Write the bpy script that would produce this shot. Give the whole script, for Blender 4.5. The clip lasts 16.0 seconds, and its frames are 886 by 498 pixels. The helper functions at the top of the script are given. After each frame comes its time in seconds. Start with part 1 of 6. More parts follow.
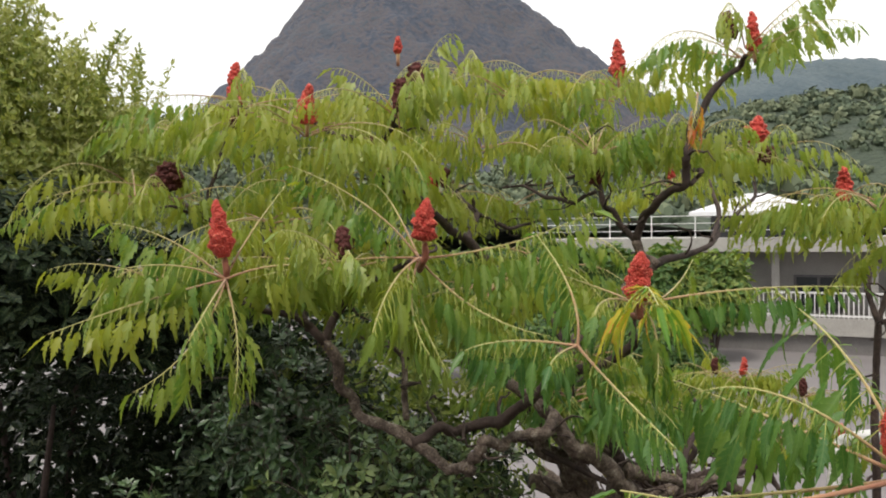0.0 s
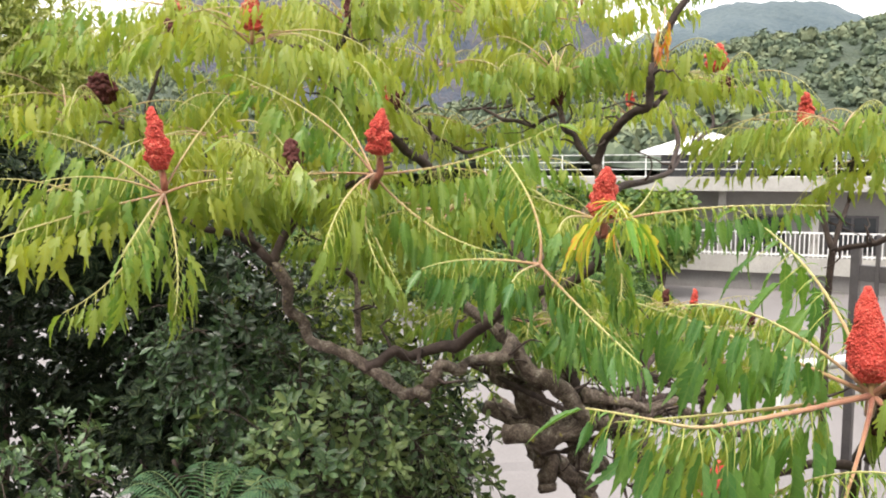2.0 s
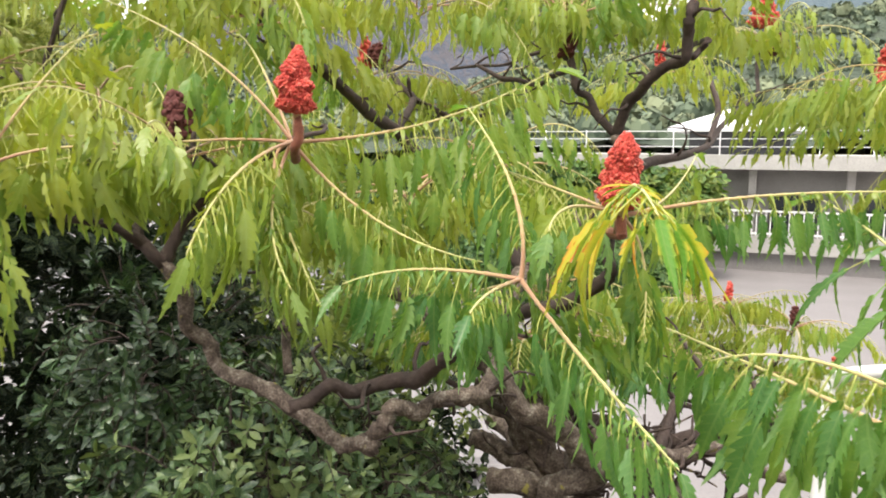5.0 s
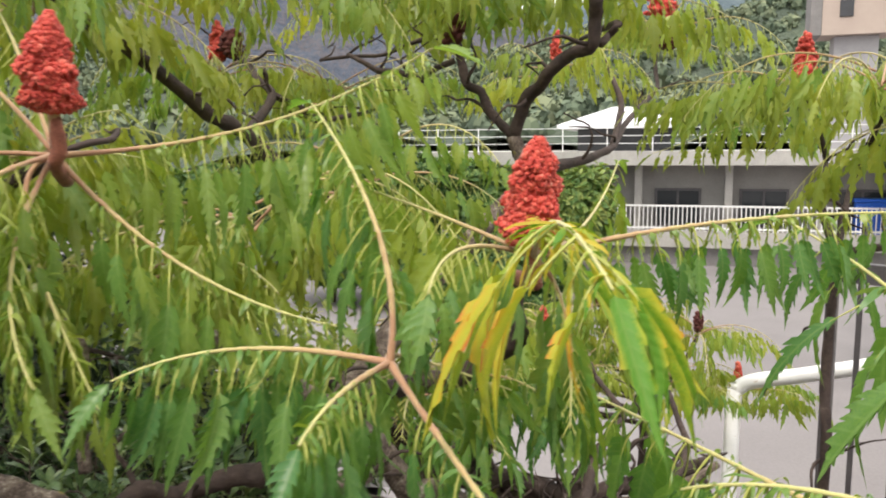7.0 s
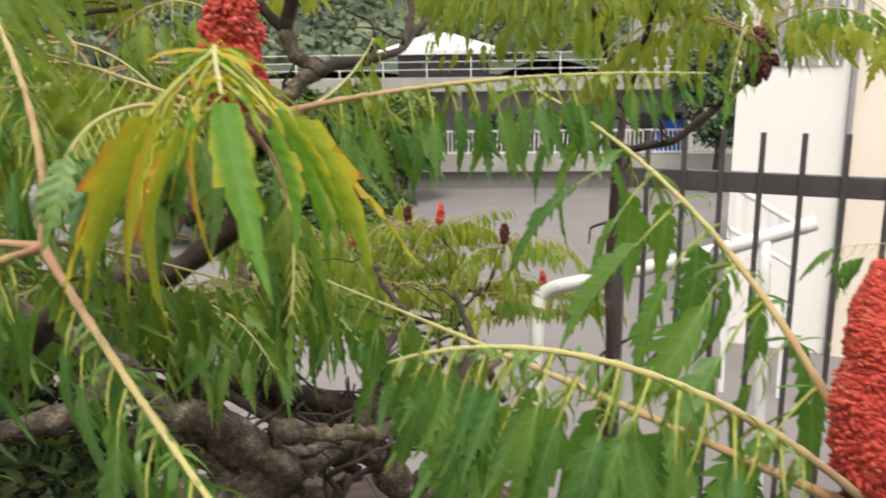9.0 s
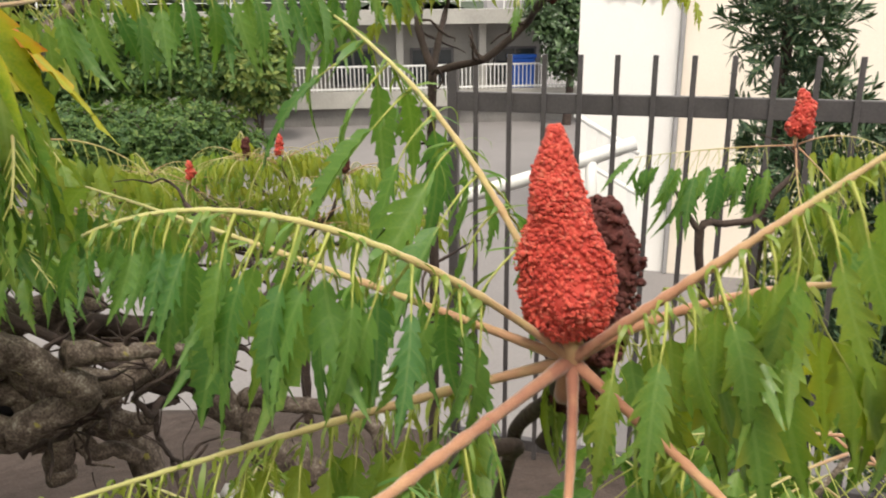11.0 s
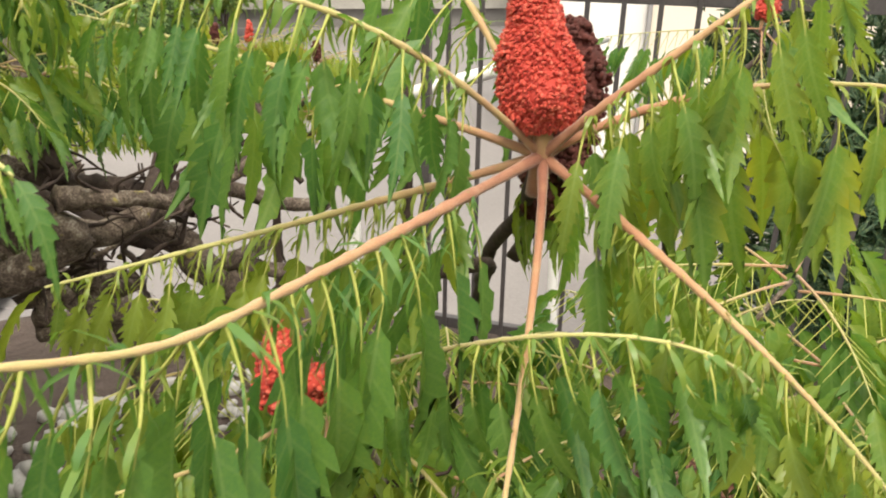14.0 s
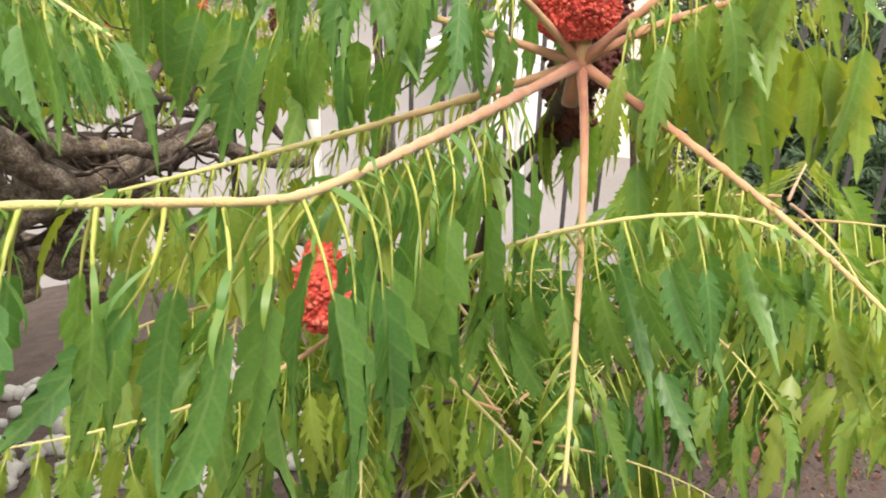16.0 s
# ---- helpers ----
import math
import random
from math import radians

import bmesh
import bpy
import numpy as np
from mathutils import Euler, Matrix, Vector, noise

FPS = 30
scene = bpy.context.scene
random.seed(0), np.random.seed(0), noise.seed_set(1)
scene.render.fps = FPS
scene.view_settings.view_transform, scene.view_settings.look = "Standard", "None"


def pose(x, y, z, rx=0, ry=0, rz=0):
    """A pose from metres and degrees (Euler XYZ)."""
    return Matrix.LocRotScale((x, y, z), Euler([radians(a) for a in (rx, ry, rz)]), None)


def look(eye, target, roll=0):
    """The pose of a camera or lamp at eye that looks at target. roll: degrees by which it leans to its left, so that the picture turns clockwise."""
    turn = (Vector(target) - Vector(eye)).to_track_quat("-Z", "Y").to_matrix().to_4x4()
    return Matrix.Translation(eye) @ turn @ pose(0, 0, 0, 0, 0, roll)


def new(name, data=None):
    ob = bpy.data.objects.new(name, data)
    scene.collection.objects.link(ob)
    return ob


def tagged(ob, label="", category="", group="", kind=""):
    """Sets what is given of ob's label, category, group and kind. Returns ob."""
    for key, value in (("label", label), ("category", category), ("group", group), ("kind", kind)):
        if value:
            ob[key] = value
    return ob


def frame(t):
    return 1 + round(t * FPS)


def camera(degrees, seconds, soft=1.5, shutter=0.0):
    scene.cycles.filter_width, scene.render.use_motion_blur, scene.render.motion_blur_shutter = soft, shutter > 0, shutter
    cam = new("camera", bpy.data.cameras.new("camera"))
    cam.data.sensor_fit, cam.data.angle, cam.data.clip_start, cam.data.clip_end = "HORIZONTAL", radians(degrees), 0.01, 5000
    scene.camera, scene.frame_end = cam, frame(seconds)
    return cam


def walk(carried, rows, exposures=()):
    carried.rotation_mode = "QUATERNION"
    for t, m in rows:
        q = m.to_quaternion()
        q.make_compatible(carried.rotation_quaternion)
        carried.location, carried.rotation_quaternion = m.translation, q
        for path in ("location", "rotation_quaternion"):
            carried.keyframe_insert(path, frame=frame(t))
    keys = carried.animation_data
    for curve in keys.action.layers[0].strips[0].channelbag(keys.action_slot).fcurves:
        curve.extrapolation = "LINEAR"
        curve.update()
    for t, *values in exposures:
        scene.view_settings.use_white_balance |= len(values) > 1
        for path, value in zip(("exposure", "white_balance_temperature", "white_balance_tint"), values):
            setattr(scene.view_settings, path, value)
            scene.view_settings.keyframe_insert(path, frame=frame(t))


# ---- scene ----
cam = camera(60.0, 16.0, soft=1.9, shutter=0.5)
PATH = [
    (0, (0.0, 0.0, 1.6), (0.152, 1.994, 1.561), -0.7),
    (0.5, (0.002, 0.008, 1.59), (0.178, 1.999, 1.515), -0.5),
    (1, (-0.013, 0.035, 1.573), (0.205, 2.02, 1.452), -0.2),
    (1.5, (-0.021, 0.078, 1.555), (0.235, 2.054, 1.39), -0.3),
    (2, (-0.002, 0.106, 1.539), (0.272, 2.077, 1.339), -0.1),
    (2.5, (0.038, 0.162, 1.535), (0.299, 2.133, 1.31), -0.1),
    (3, (0.088, 0.236, 1.536), (0.307, 2.209, 1.294), 0.2),
    (3.2, (0.111, 0.271, 1.536), (0.305, 2.246, 1.291), 0.2),
    (5.3, (0.221, 0.759, 1.523), (0.446, 2.728, 1.257), 0.4),
    (5.5, (0.195, 0.809, 1.529), (0.493, 2.768, 1.259), 0.3),
    (6, (0.187, 0.945, 1.541), (0.616, 2.879, 1.268), -0.2),
    (6.5, (0.236, 1.022, 1.535), (0.717, 2.945, 1.27), -0.4),
    (7, (0.332, 1.075, 1.54), (0.81, 2.999, 1.276), -0.4),
    (7.5, (0.395, 1.105, 1.535), (0.915, 3.014, 1.246), -0.9),
    (8, (0.431, 1.129, 1.506), (1.05, 3.002, 1.179), -0.5),
    (8.5, (0.453, 1.152, 1.47), (1.212, 2.962, 1.083), -1.2),
    (9, (0.475, 1.127, 1.458), (1.352, 2.869, 1.014), -0.8),
    (9.5, (0.504, 1.109, 1.444), (1.477, 2.786, 0.954), -0.4),
    (10, (0.527, 1.082, 1.425), (1.583, 2.698, 0.902), -0.6),
    (10.2, (0.537, 1.07, 1.42), (1.621, 2.661, 0.88), -0.6),
    (12.3, (0.582, 0.963, 1.377), (1.784, 2.401, 0.677), 0.5),
    (12.5, (0.572, 0.968, 1.368), (1.786, 2.384, 0.647), 0.9),
    (13, (0.549, 0.966, 1.359), (1.755, 2.358, 0.58), 1.4),
    (13.5, (0.521, 0.951, 1.343), (1.702, 2.353, 0.544), 1.2),
    (14, (0.485, 0.936, 1.331), (1.643, 2.347, 0.514), 0.8),
    (14.5, (0.447, 0.935, 1.307), (1.602, 2.349, 0.49), 0.6),
    (15, (0.408, 0.96, 1.292), (1.588, 2.338, 0.449), 1.0),
    (15.5, (0.386, 0.969, 1.277), (1.592, 2.317, 0.423), 1.2),
    (16, (0.383, 0.972, 1.261), (1.637, 2.276, 0.408), 1.4),
]
walk(cam, [(t, look(eye, target, roll)) for t, eye, target, roll in PATH], [(0, 0.42, 6850, 10), (1, 0.8, 6850, 10), (2, 1.3, 6850, 10), (3, 1.4, 6850, 10), (5.5, 1.38, 6850, 10), (7, 1.0, 6850, 10), (8, 0.74, 6850, 10), (9, 0.68, 7050, 9), (10, 0.76, 7050, 9), (12.5, 0.9, 7500, 6), (14.5, 1.21, 7500, 7), (16, 1.42, 7250, 10)])

# ---- world and light: bright overcast day ----
world = bpy.data.worlds.new("overcast_sky")
scene.world = world
world.use_nodes = True
wn, wl = world.node_tree.nodes, world.node_tree.links
wn.clear()
sky = wn.new("ShaderNodeTexSky")
sky.sky_type, sky.sun_disc = "NISHITA", False
sky.sun_elevation, sky.sun_rotation = radians(52), radians(200)
sky_bg, cloud_bg, mix_bg, w_out = wn.new("ShaderNodeBackground"), wn.new("ShaderNodeBackground"), wn.new("ShaderNodeMixShader"), wn.new("ShaderNodeOutputWorld")
sky_bg.inputs[1].default_value = 0.1
w_co, w_no, w_ra = wn.new("ShaderNodeTexCoord"), wn.new("ShaderNodeTexNoise"), wn.new("ShaderNodeValToRGB")
w_no.inputs["Scale"].default_value, w_no.inputs["Detail"].default_value = 2.2, 5
w_ra.color_ramp.elements[0].position, w_ra.color_ramp.elements[0].color = 0.3, (0.80, 0.85, 0.95, 1)
w_ra.color_ramp.elements[1].position, w_ra.color_ramp.elements[1].color = 0.62, (1, 0.99, 0.98, 1)
wl.new(w_co.outputs["Generated"], w_no.inputs["Vector"])
wl.new(w_no.outputs["Fac"], w_ra.inputs["Fac"])
wl.new(w_ra.outputs["Color"], cloud_bg.inputs["Color"])
cloud_bg.inputs[1].default_value = 1.05
wl.new(sky.outputs["Color"], sky_bg.inputs["Color"])
mix_bg.inputs[0].default_value = 0.88
wl.new(sky_bg.outputs[0], mix_bg.inputs[1])
wl.new(cloud_bg.outputs[0], mix_bg.inputs[2])
wl.new(mix_bg.outputs[0], w_out.inputs["Surface"])

sun = new("sun", bpy.data.lights.new("sun", "SUN"))
sun.data.energy, sun.data.angle, sun.data.color = 1.5, radians(18), (1.0, 0.96, 0.9)
sun.matrix_world = look((0, 0, 30), (9, 14, 0))


# ---- materials ----
def tree_of(name):
    m = bpy.data.materials.new(name)
    m.use_nodes = True
    n, l = m.node_tree.nodes, m.node_tree.links
    return m, n, l, n["Principled BSDF"]


def ramp(n, *stops):
    r = n.new("ShaderNodeValToRGB")
    e = r.color_ramp.elements
    while len(e) < len(stops):
        e.new(0.5)
    for i, (p, c) in enumerate(stops):
        e[i].position, e[i].color = p, (*c, 1)
    return r


def surface(name, stops, scale, rough=0.7, bump=0.3, fine=8.0, metal=0.0, dist=0.01, spots=None, islands=0.0, sheen=0.0):
    """A procedural surface: noise at two scales drives colour and bump. spots: a third colour in patches, with its scale and threshold; islands: how far loose pieces differ."""
    m, n, l, b = tree_of(name)
    co = n.new("ShaderNodeTexCoord")
    big, small = n.new("ShaderNodeTexNoise"), n.new("ShaderNodeTexNoise")
    big.inputs["Scale"].default_value, big.inputs["Detail"].default_value = scale, 6
    small.inputs["Scale"].default_value, small.inputs["Detail"].default_value = scale * fine, 4
    mix = n.new("ShaderNodeMath")
    mix.operation = "MULTIPLY_ADD"
    mix.inputs[1].default_value = 0.55
    half = n.new("ShaderNodeMath")
    half.operation = "MULTIPLY"
    half.inputs[1].default_value = 0.45
    for t in (big, small):
        l.new(co.outputs["Object"], t.inputs["Vector"])
    l.new(small.outputs["Fac"], half.inputs[0])
    l.new(big.outputs["Fac"], mix.inputs[0])
    l.new(half.outputs[0], mix.inputs[2])
    r = ramp(n, *stops)
    fac = mix.outputs[0]
    if islands:
        geo, add = n.new("ShaderNodeNewGeometry"), n.new("ShaderNodeMath")
        add.operation = "MULTIPLY_ADD"
        add.inputs[1].default_value = islands
        l.new(geo.outputs["Random Per Island"], add.inputs[0])
        low = n.new("ShaderNodeMath")
        low.inputs[1].default_value = -islands / 2
        l.new(fac, low.inputs[0])
        l.new(low.outputs[0], add.inputs[2])
        fac = add.outputs[0]
    b.inputs["Sheen Weight"].default_value = sheen
    l.new(fac, r.inputs["Fac"])
    out = r.outputs["Color"]
    if spots:
        colour, s, edge = spots
        v = n.new("ShaderNodeTexNoise")
        v.inputs["Scale"].default_value, v.inputs["Detail"].default_value = s, 3
        l.new(co.outputs["Object"], v.inputs["Vector"])
        cut = ramp(n, (edge, (0, 0, 0)), (edge + 0.05, (1, 1, 1)))
        l.new(v.outputs["Fac"], cut.inputs["Fac"])
        mc = n.new("ShaderNodeMix")
        mc.data_type = "RGBA"
        mc.inputs["B"].default_value = (*colour, 1)
        l.new(cut.outputs["Color"], mc.inputs["Factor"])
        l.new(out, mc.inputs["A"])
        out = mc.outputs["Result"]
    l.new(out, b.inputs["Base Color"])
    b.inputs["Roughness"].default_value, b.inputs["Metallic"].default_value = rough, metal
    bp = n.new("ShaderNodeBump")
    bp.inputs["Strength"].default_value, bp.inputs["Distance"].default_value = bump, dist
    l.new(mix.outputs[0], bp.inputs["Height"])
    l.new(bp.outputs["Normal"], b.inputs["Normal"])
    return m


def stem(name, stops, rough=0.65):
    """Leaf stems: the colour runs along their length, broken by fine blotches and down."""
    m, n, l, b = tree_of(name)
    at, co, no, fz = n.new("ShaderNodeAttribute"), n.new("ShaderNodeTexCoord"), n.new("ShaderNodeTexNoise"), n.new("ShaderNodeTexNoise")
    at.attribute_name = "v"
    no.inputs["Scale"].default_value, no.inputs["Detail"].default_value = 35, 4
    fz.inputs["Scale"].default_value, fz.inputs["Detail"].default_value = 700, 3
    for t in (no, fz):
        l.new(co.outputs["Object"], t.inputs["Vector"])
    a = n.new("ShaderNodeMath")
    a.operation = "MULTIPLY_ADD"
    a.inputs[1].default_value = 0.7
    l.new(no.outputs["Fac"], a.inputs[0])
    s = n.new("ShaderNodeMath")
    s.inputs[1].default_value = -0.35
    l.new(at.outputs["Fac"], s.inputs[0])
    l.new(s.outputs[0], a.inputs[2])
    r = ramp(n, *stops)
    l.new(a.outputs[0], r.inputs["Fac"])
    l.new(r.outputs["Color"], b.inputs["Base Color"])
    b.inputs["Roughness"].default_value, b.inputs["Sheen Weight"].default_value = rough, 0.4
    bp = n.new("ShaderNodeBump")
    bp.inputs["Strength"].default_value, bp.inputs["Distance"].default_value = 0.5, 0.002
    l.new(fz.outputs["Fac"], bp.inputs["Height"])
    l.new(bp.outputs["Normal"], b.inputs["Normal"])
    return m


def leafy(name, stops, vein=(0.45, 0.5, 0.2), veins=9.0, through_light=0.4, rough=0.55, shift=0.22, vein_mix=0.35, spec=0.42):
    """Leaf blades: the colour runs along stops by the mesh's tint, its random island and object; pale midrib and side veins."""
    m, n, l, b = tree_of(name)

    def attr(k):
        a = n.new("ShaderNodeAttribute")
        a.attribute_name = k
        return a.outputs["Fac"]

    def calc(op, x, y=0.0, z=0.0):
        c = n.new("ShaderNodeMath")
        c.operation = op
        for i, v in enumerate((x, y, z)):
            if isinstance(v, (int, float)):
                c.inputs[i].default_value = v
            else:
                l.new(v, c.inputs[i])
        return c.outputs[0]

    info, geo = n.new("ShaderNodeObjectInfo"), n.new("ShaderNodeNewGeometry")
    co, no = n.new("ShaderNodeTexCoord"), n.new("ShaderNodeTexNoise")
    no.inputs["Scale"].default_value = 60
    l.new(co.outputs["Object"], no.inputs["Vector"])
    u, v = attr("u"), attr("v")
    f = calc("MULTIPLY_ADD", calc("SUBTRACT", info.outputs["Random"], 0.5), shift, attr("tint"))
    f = calc("MULTIPLY_ADD", calc("SUBTRACT", geo.outputs["Random Per Island"], 0.5), shift, f)
    f = calc("MULTIPLY_ADD", calc("SUBTRACT", no.outputs["Fac"], 0.5), 0.25, f)
    f = calc("MULTIPLY_ADD", calc("MULTIPLY", u, u), attr("rim"), f)
    r = ramp(n, *stops)
    l.new(f, r.inputs["Fac"])
    wave = calc("SINE", calc("MULTIPLY", calc("SUBTRACT", v, calc("MULTIPLY", u, 0.12)), veins * 6.283))
    side = calc("MULTIPLY", calc("GREATER_THAN", wave, 0.86), 0.6)
    mid = calc("LESS_THAN", u, 0.09)
    line = calc("MULTIPLY", calc("MAXIMUM", side, mid), vein_mix)
    mc = n.new("ShaderNodeMix")
    mc.data_type = "RGBA"
    mc.inputs["B"].default_value = (*vein, 1)
    l.new(line, mc.inputs["Factor"])
    l.new(r.outputs["Color"], mc.inputs["A"])
    l.new(mc.outputs["Result"], b.inputs["Base Color"])
    b.inputs["Roughness"].default_value = rough
    b.inputs["Specular IOR Level"].default_value = spec
    bp = n.new("ShaderNodeBump")
    bp.inputs["Strength"].default_value, bp.inputs["Distance"].default_value = 0.16, 0.001
    l.new(wave, bp.inputs["Height"])
    l.new(bp.outputs["Normal"], b.inputs["Normal"])
    tr, ms = n.new("ShaderNodeBsdfTranslucent"), n.new("ShaderNodeMixShader")
    warm = n.new("ShaderNodeMix")
    warm.data_type, warm.blend_type = "RGBA", "MULTIPLY"
    warm.inputs["Factor"].default_value = 1.0
    warm.inputs["B"].default_value = (1.0, 1.0, 0.4, 1)
    l.new(mc.outputs["Result"], warm.inputs["A"])
    l.new(warm.outputs["Result"], tr.inputs["Color"])
    ms.inputs[0].default_value = through_light
    l.new(b.outputs[0], ms.inputs[1])
    l.new(tr.outputs[0], ms.inputs[2])
    l.new(ms.outputs[0], n["Material Output"].inputs["Surface"])
    return m


SUMAC = leafy("sumac_leaf", ((0.0, (0.095, 0.24, 0.075)), (0.16, (0.165, 0.32, 0.075)), (0.32, (0.28, 0.38, 0.075)), (0.54, (0.385, 0.435, 0.075)), (0.8, (0.48, 0.48, 0.06)), (1.0, (0.62, 0.46, 0.04))), veins=8, vein_mix=0.2, vein=(0.42, 0.54, 0.22), shift=0.2, rough=0.38, spec=0.6, through_light=0.48)
FADED = leafy("faded_leaf", ((0.0, (0.12, 0.30, 0.03)), (0.3, (0.5, 0.5, 0.05)), (0.55, (0.65, 0.42, 0.05)), (0.75, (0.66, 0.16, 0.05)), (1.0, (0.62, 0.55, 0.34))), veins=9, shift=0.55, vein_mix=0.12)
RACHIS = stem("rachis", ((0.1, (0.42, 0.22, 0.12)), (0.4, (0.5, 0.38, 0.16)), (0.75, (0.52, 0.49, 0.18))))
STALK = surface("leaf_stalk", ((0.3, (0.36, 0.42, 0.09)), (0.7, (0.54, 0.53, 0.15))), 20, 0.6, 0.1, 5, dist=0.002)
PINK = stem("pink_stalk", ((0.02, (0.28, 0.1, 0.06)), (0.3, (0.46, 0.22, 0.12)), (0.65, (0.55, 0.35, 0.18)), (0.95, (0.48, 0.44, 0.16))))
RUST = surface("downy_shoot", ((0.3, (0.16, 0.05, 0.03)), (0.55, (0.3, 0.1, 0.06)), (0.8, (0.42, 0.2, 0.11))), 60, 0.85, 0.5, 6, dist=0.003, sheen=0.1)
BARK = surface("bark", ((0.3, (0.028, 0.019, 0.015)), (0.45, (0.085, 0.06, 0.047)), (0.57, (0.2, 0.155, 0.125)), (0.7, (0.46, 0.42, 0.36))), 42, 0.85, 0.9, 5, dist=0.006, spots=((0.36, 0.31, 0.08), 24, 0.67))
DARKBARK = surface("dark_bark", ((0.3, (0.025, 0.017, 0.015)), (0.6, (0.075, 0.05, 0.042)), (0.8, (0.2, 0.16, 0.13))), 18, 0.85, 0.9, 5, dist=0.008)
FRUIT = surface("red_fruit", ((0.15, (0.36, 0.024, 0.014)), (0.45, (0.53, 0.05, 0.033)), (0.68, (0.62, 0.085, 0.052)), (0.88, (0.68, 0.18, 0.12)), (1.0, (0.8, 0.46, 0.33))), 45, 0.75, 0.6, 6, dist=0.003, islands=0.6, sheen=0.15)
OLDFRUIT = surface("old_fruit", ((0.3, (0.045, 0.013, 0.011)), (0.6, (0.125, 0.033, 0.028)), (0.85, (0.24, 0.11, 0.085))), 50, 0.9, 0.6, 6, dist=0.003)
# Lowest stops near black, so that low tints carry deep shade in the colour.
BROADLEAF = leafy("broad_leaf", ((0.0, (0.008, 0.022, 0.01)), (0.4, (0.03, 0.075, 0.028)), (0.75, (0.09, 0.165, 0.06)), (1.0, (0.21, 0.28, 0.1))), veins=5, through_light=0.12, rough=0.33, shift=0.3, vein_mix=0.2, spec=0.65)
# Evergreen leaf taken near black: deep shade of the hollow put into its colour.
SHADELEAF = leafy("shaded_evergreen_leaf", ((0.0, (0.007, 0.016, 0.008)), (0.5, (0.02, 0.042, 0.017)), (1.0, (0.06, 0.1, 0.035))), veins=5, through_light=0.03, rough=0.55, shift=0.4, vein_mix=0.15, spec=0.12)
FINELEAF = leafy("fine_leaf", ((0.0, (0.07, 0.13, 0.035)), (0.4, (0.2, 0.27, 0.065)), (0.75, (0.36, 0.4, 0.12)), (1.0, (0.48, 0.5, 0.22))), veins=4, shift=0.4, vein_mix=0.1)
FERN = leafy("fern_leaf", ((0.0, (0.02, 0.07, 0.035)), (0.5, (0.045, 0.13, 0.06)), (1.0, (0.1, 0.2, 0.08))), veins=6, through_light=0.2)
CONIFER = leafy("conifer_needles", ((0.0, (0.02, 0.055, 0.03)), (0.5, (0.045, 0.10, 0.05)), (1.0, (0.12, 0.18, 0.08))), veins=3, through_light=0.1)
HEDGE = leafy("hedge_leaf", ((0.0, (0.03, 0.09, 0.03)), (0.5, (0.10, 0.2, 0.05)), (1.0, (0.3, 0.36, 0.1))), veins=3, shift=0.6)
ASPHALT = surface("plaza_asphalt", ((0.3, (0.18, 0.165, 0.166)), (0.7, (0.24, 0.222, 0.222))), 0.7, 0.9, 0.2, 40, dist=0.01)
CONCRETE = surface("concrete", ((0.3, (0.3, 0.29, 0.27)), (0.7, (0.46, 0.44, 0.41))), 1.5, 0.85, 0.3, 15, dist=0.01)
DARKCON = surface("dark_concrete", ((0.3, (0.14, 0.13, 0.13)), (0.7, (0.24, 0.23, 0.22))), 1.5, 0.85, 0.3, 15, dist=0.01)
RENDERW = surface("white_render", ((0.3, (0.78, 0.75, 0.73)), (0.7, (0.86, 0.84, 0.82))), 0.9, 0.85, 0.15, 60, dist=0.004)
CREAM = surface("cream_render", ((0.3, (0.78, 0.68, 0.58)), (0.7, (0.86, 0.78, 0.69))), 0.9, 0.85, 0.15, 60, dist=0.004)
TAN = surface("tan_render", ((0.3, (0.34, 0.27, 0.23)), (0.7, (0.43, 0.35, 0.3))), 0.9, 0.85, 0.15, 40, dist=0.004)
WHITEPAINT = surface("white_paint", ((0.3, (0.74, 0.74, 0.74)), (0.7, (0.84, 0.83, 0.82))), 6, 0.4, 0.1, 10, dist=0.002, spots=((0.5, 0.42, 0.36), 25, 0.72))
STEEL = surface("grey_painted_steel", ((0.3, (0.06, 0.055, 0.06)), (0.7, (0.11, 0.10, 0.105))), 8, 0.5, 0.15, 12, dist=0.002)
ROOFING = surface("pale_roofing", ((0.3, (0.6, 0.6, 0.62)), (0.7, (0.75, 0.75, 0.77))), 0.8, 0.5, 0.1, 20, dist=0.01)
SHUTTER = surface("grey_shutter", ((0.3, (0.27, 0.26, 0.27)), (0.7, (0.36, 0.35, 0.35))), 2, 0.6, 0.1, 10, dist=0.005)
SHADEWALL = surface("grey_wall_render", ((0.3, (0.23, 0.22, 0.21)), (0.7, (0.31, 0.295, 0.28))), 2, 0.8, 0.1, 10, dist=0.005)
NEARBLACK = surface("near_black", ((0.3, (0.02, 0.02, 0.022)), (0.7, (0.05, 0.05, 0.055))), 2, 0.3, 0.1, 10, dist=0.005)
BLUE = surface("blue_plastic", ((0.3, (0.01, 0.09, 0.5)), (0.7, (0.02, 0.14, 0.62))), 3, 0.4, 0.1, 10, dist=0.005)
MULCH = surface("bark_mulch", ((0.3, (0.07, 0.03, 0.02)), (0.55, (0.2, 0.085, 0.05)), (0.75, (0.33, 0.17, 0.11))), 22, 0.95, 1.0, 5, dist=0.03)
CHIPS = surface("bark_chips", ((0.2, (0.02, 0.01, 0.007)), (0.5, (0.075, 0.03, 0.019)), (0.75, (0.17, 0.068, 0.04)), (0.95, (0.3, 0.2, 0.13))), 30, 0.95, 0.6, 5, dist=0.01, islands=0.7)
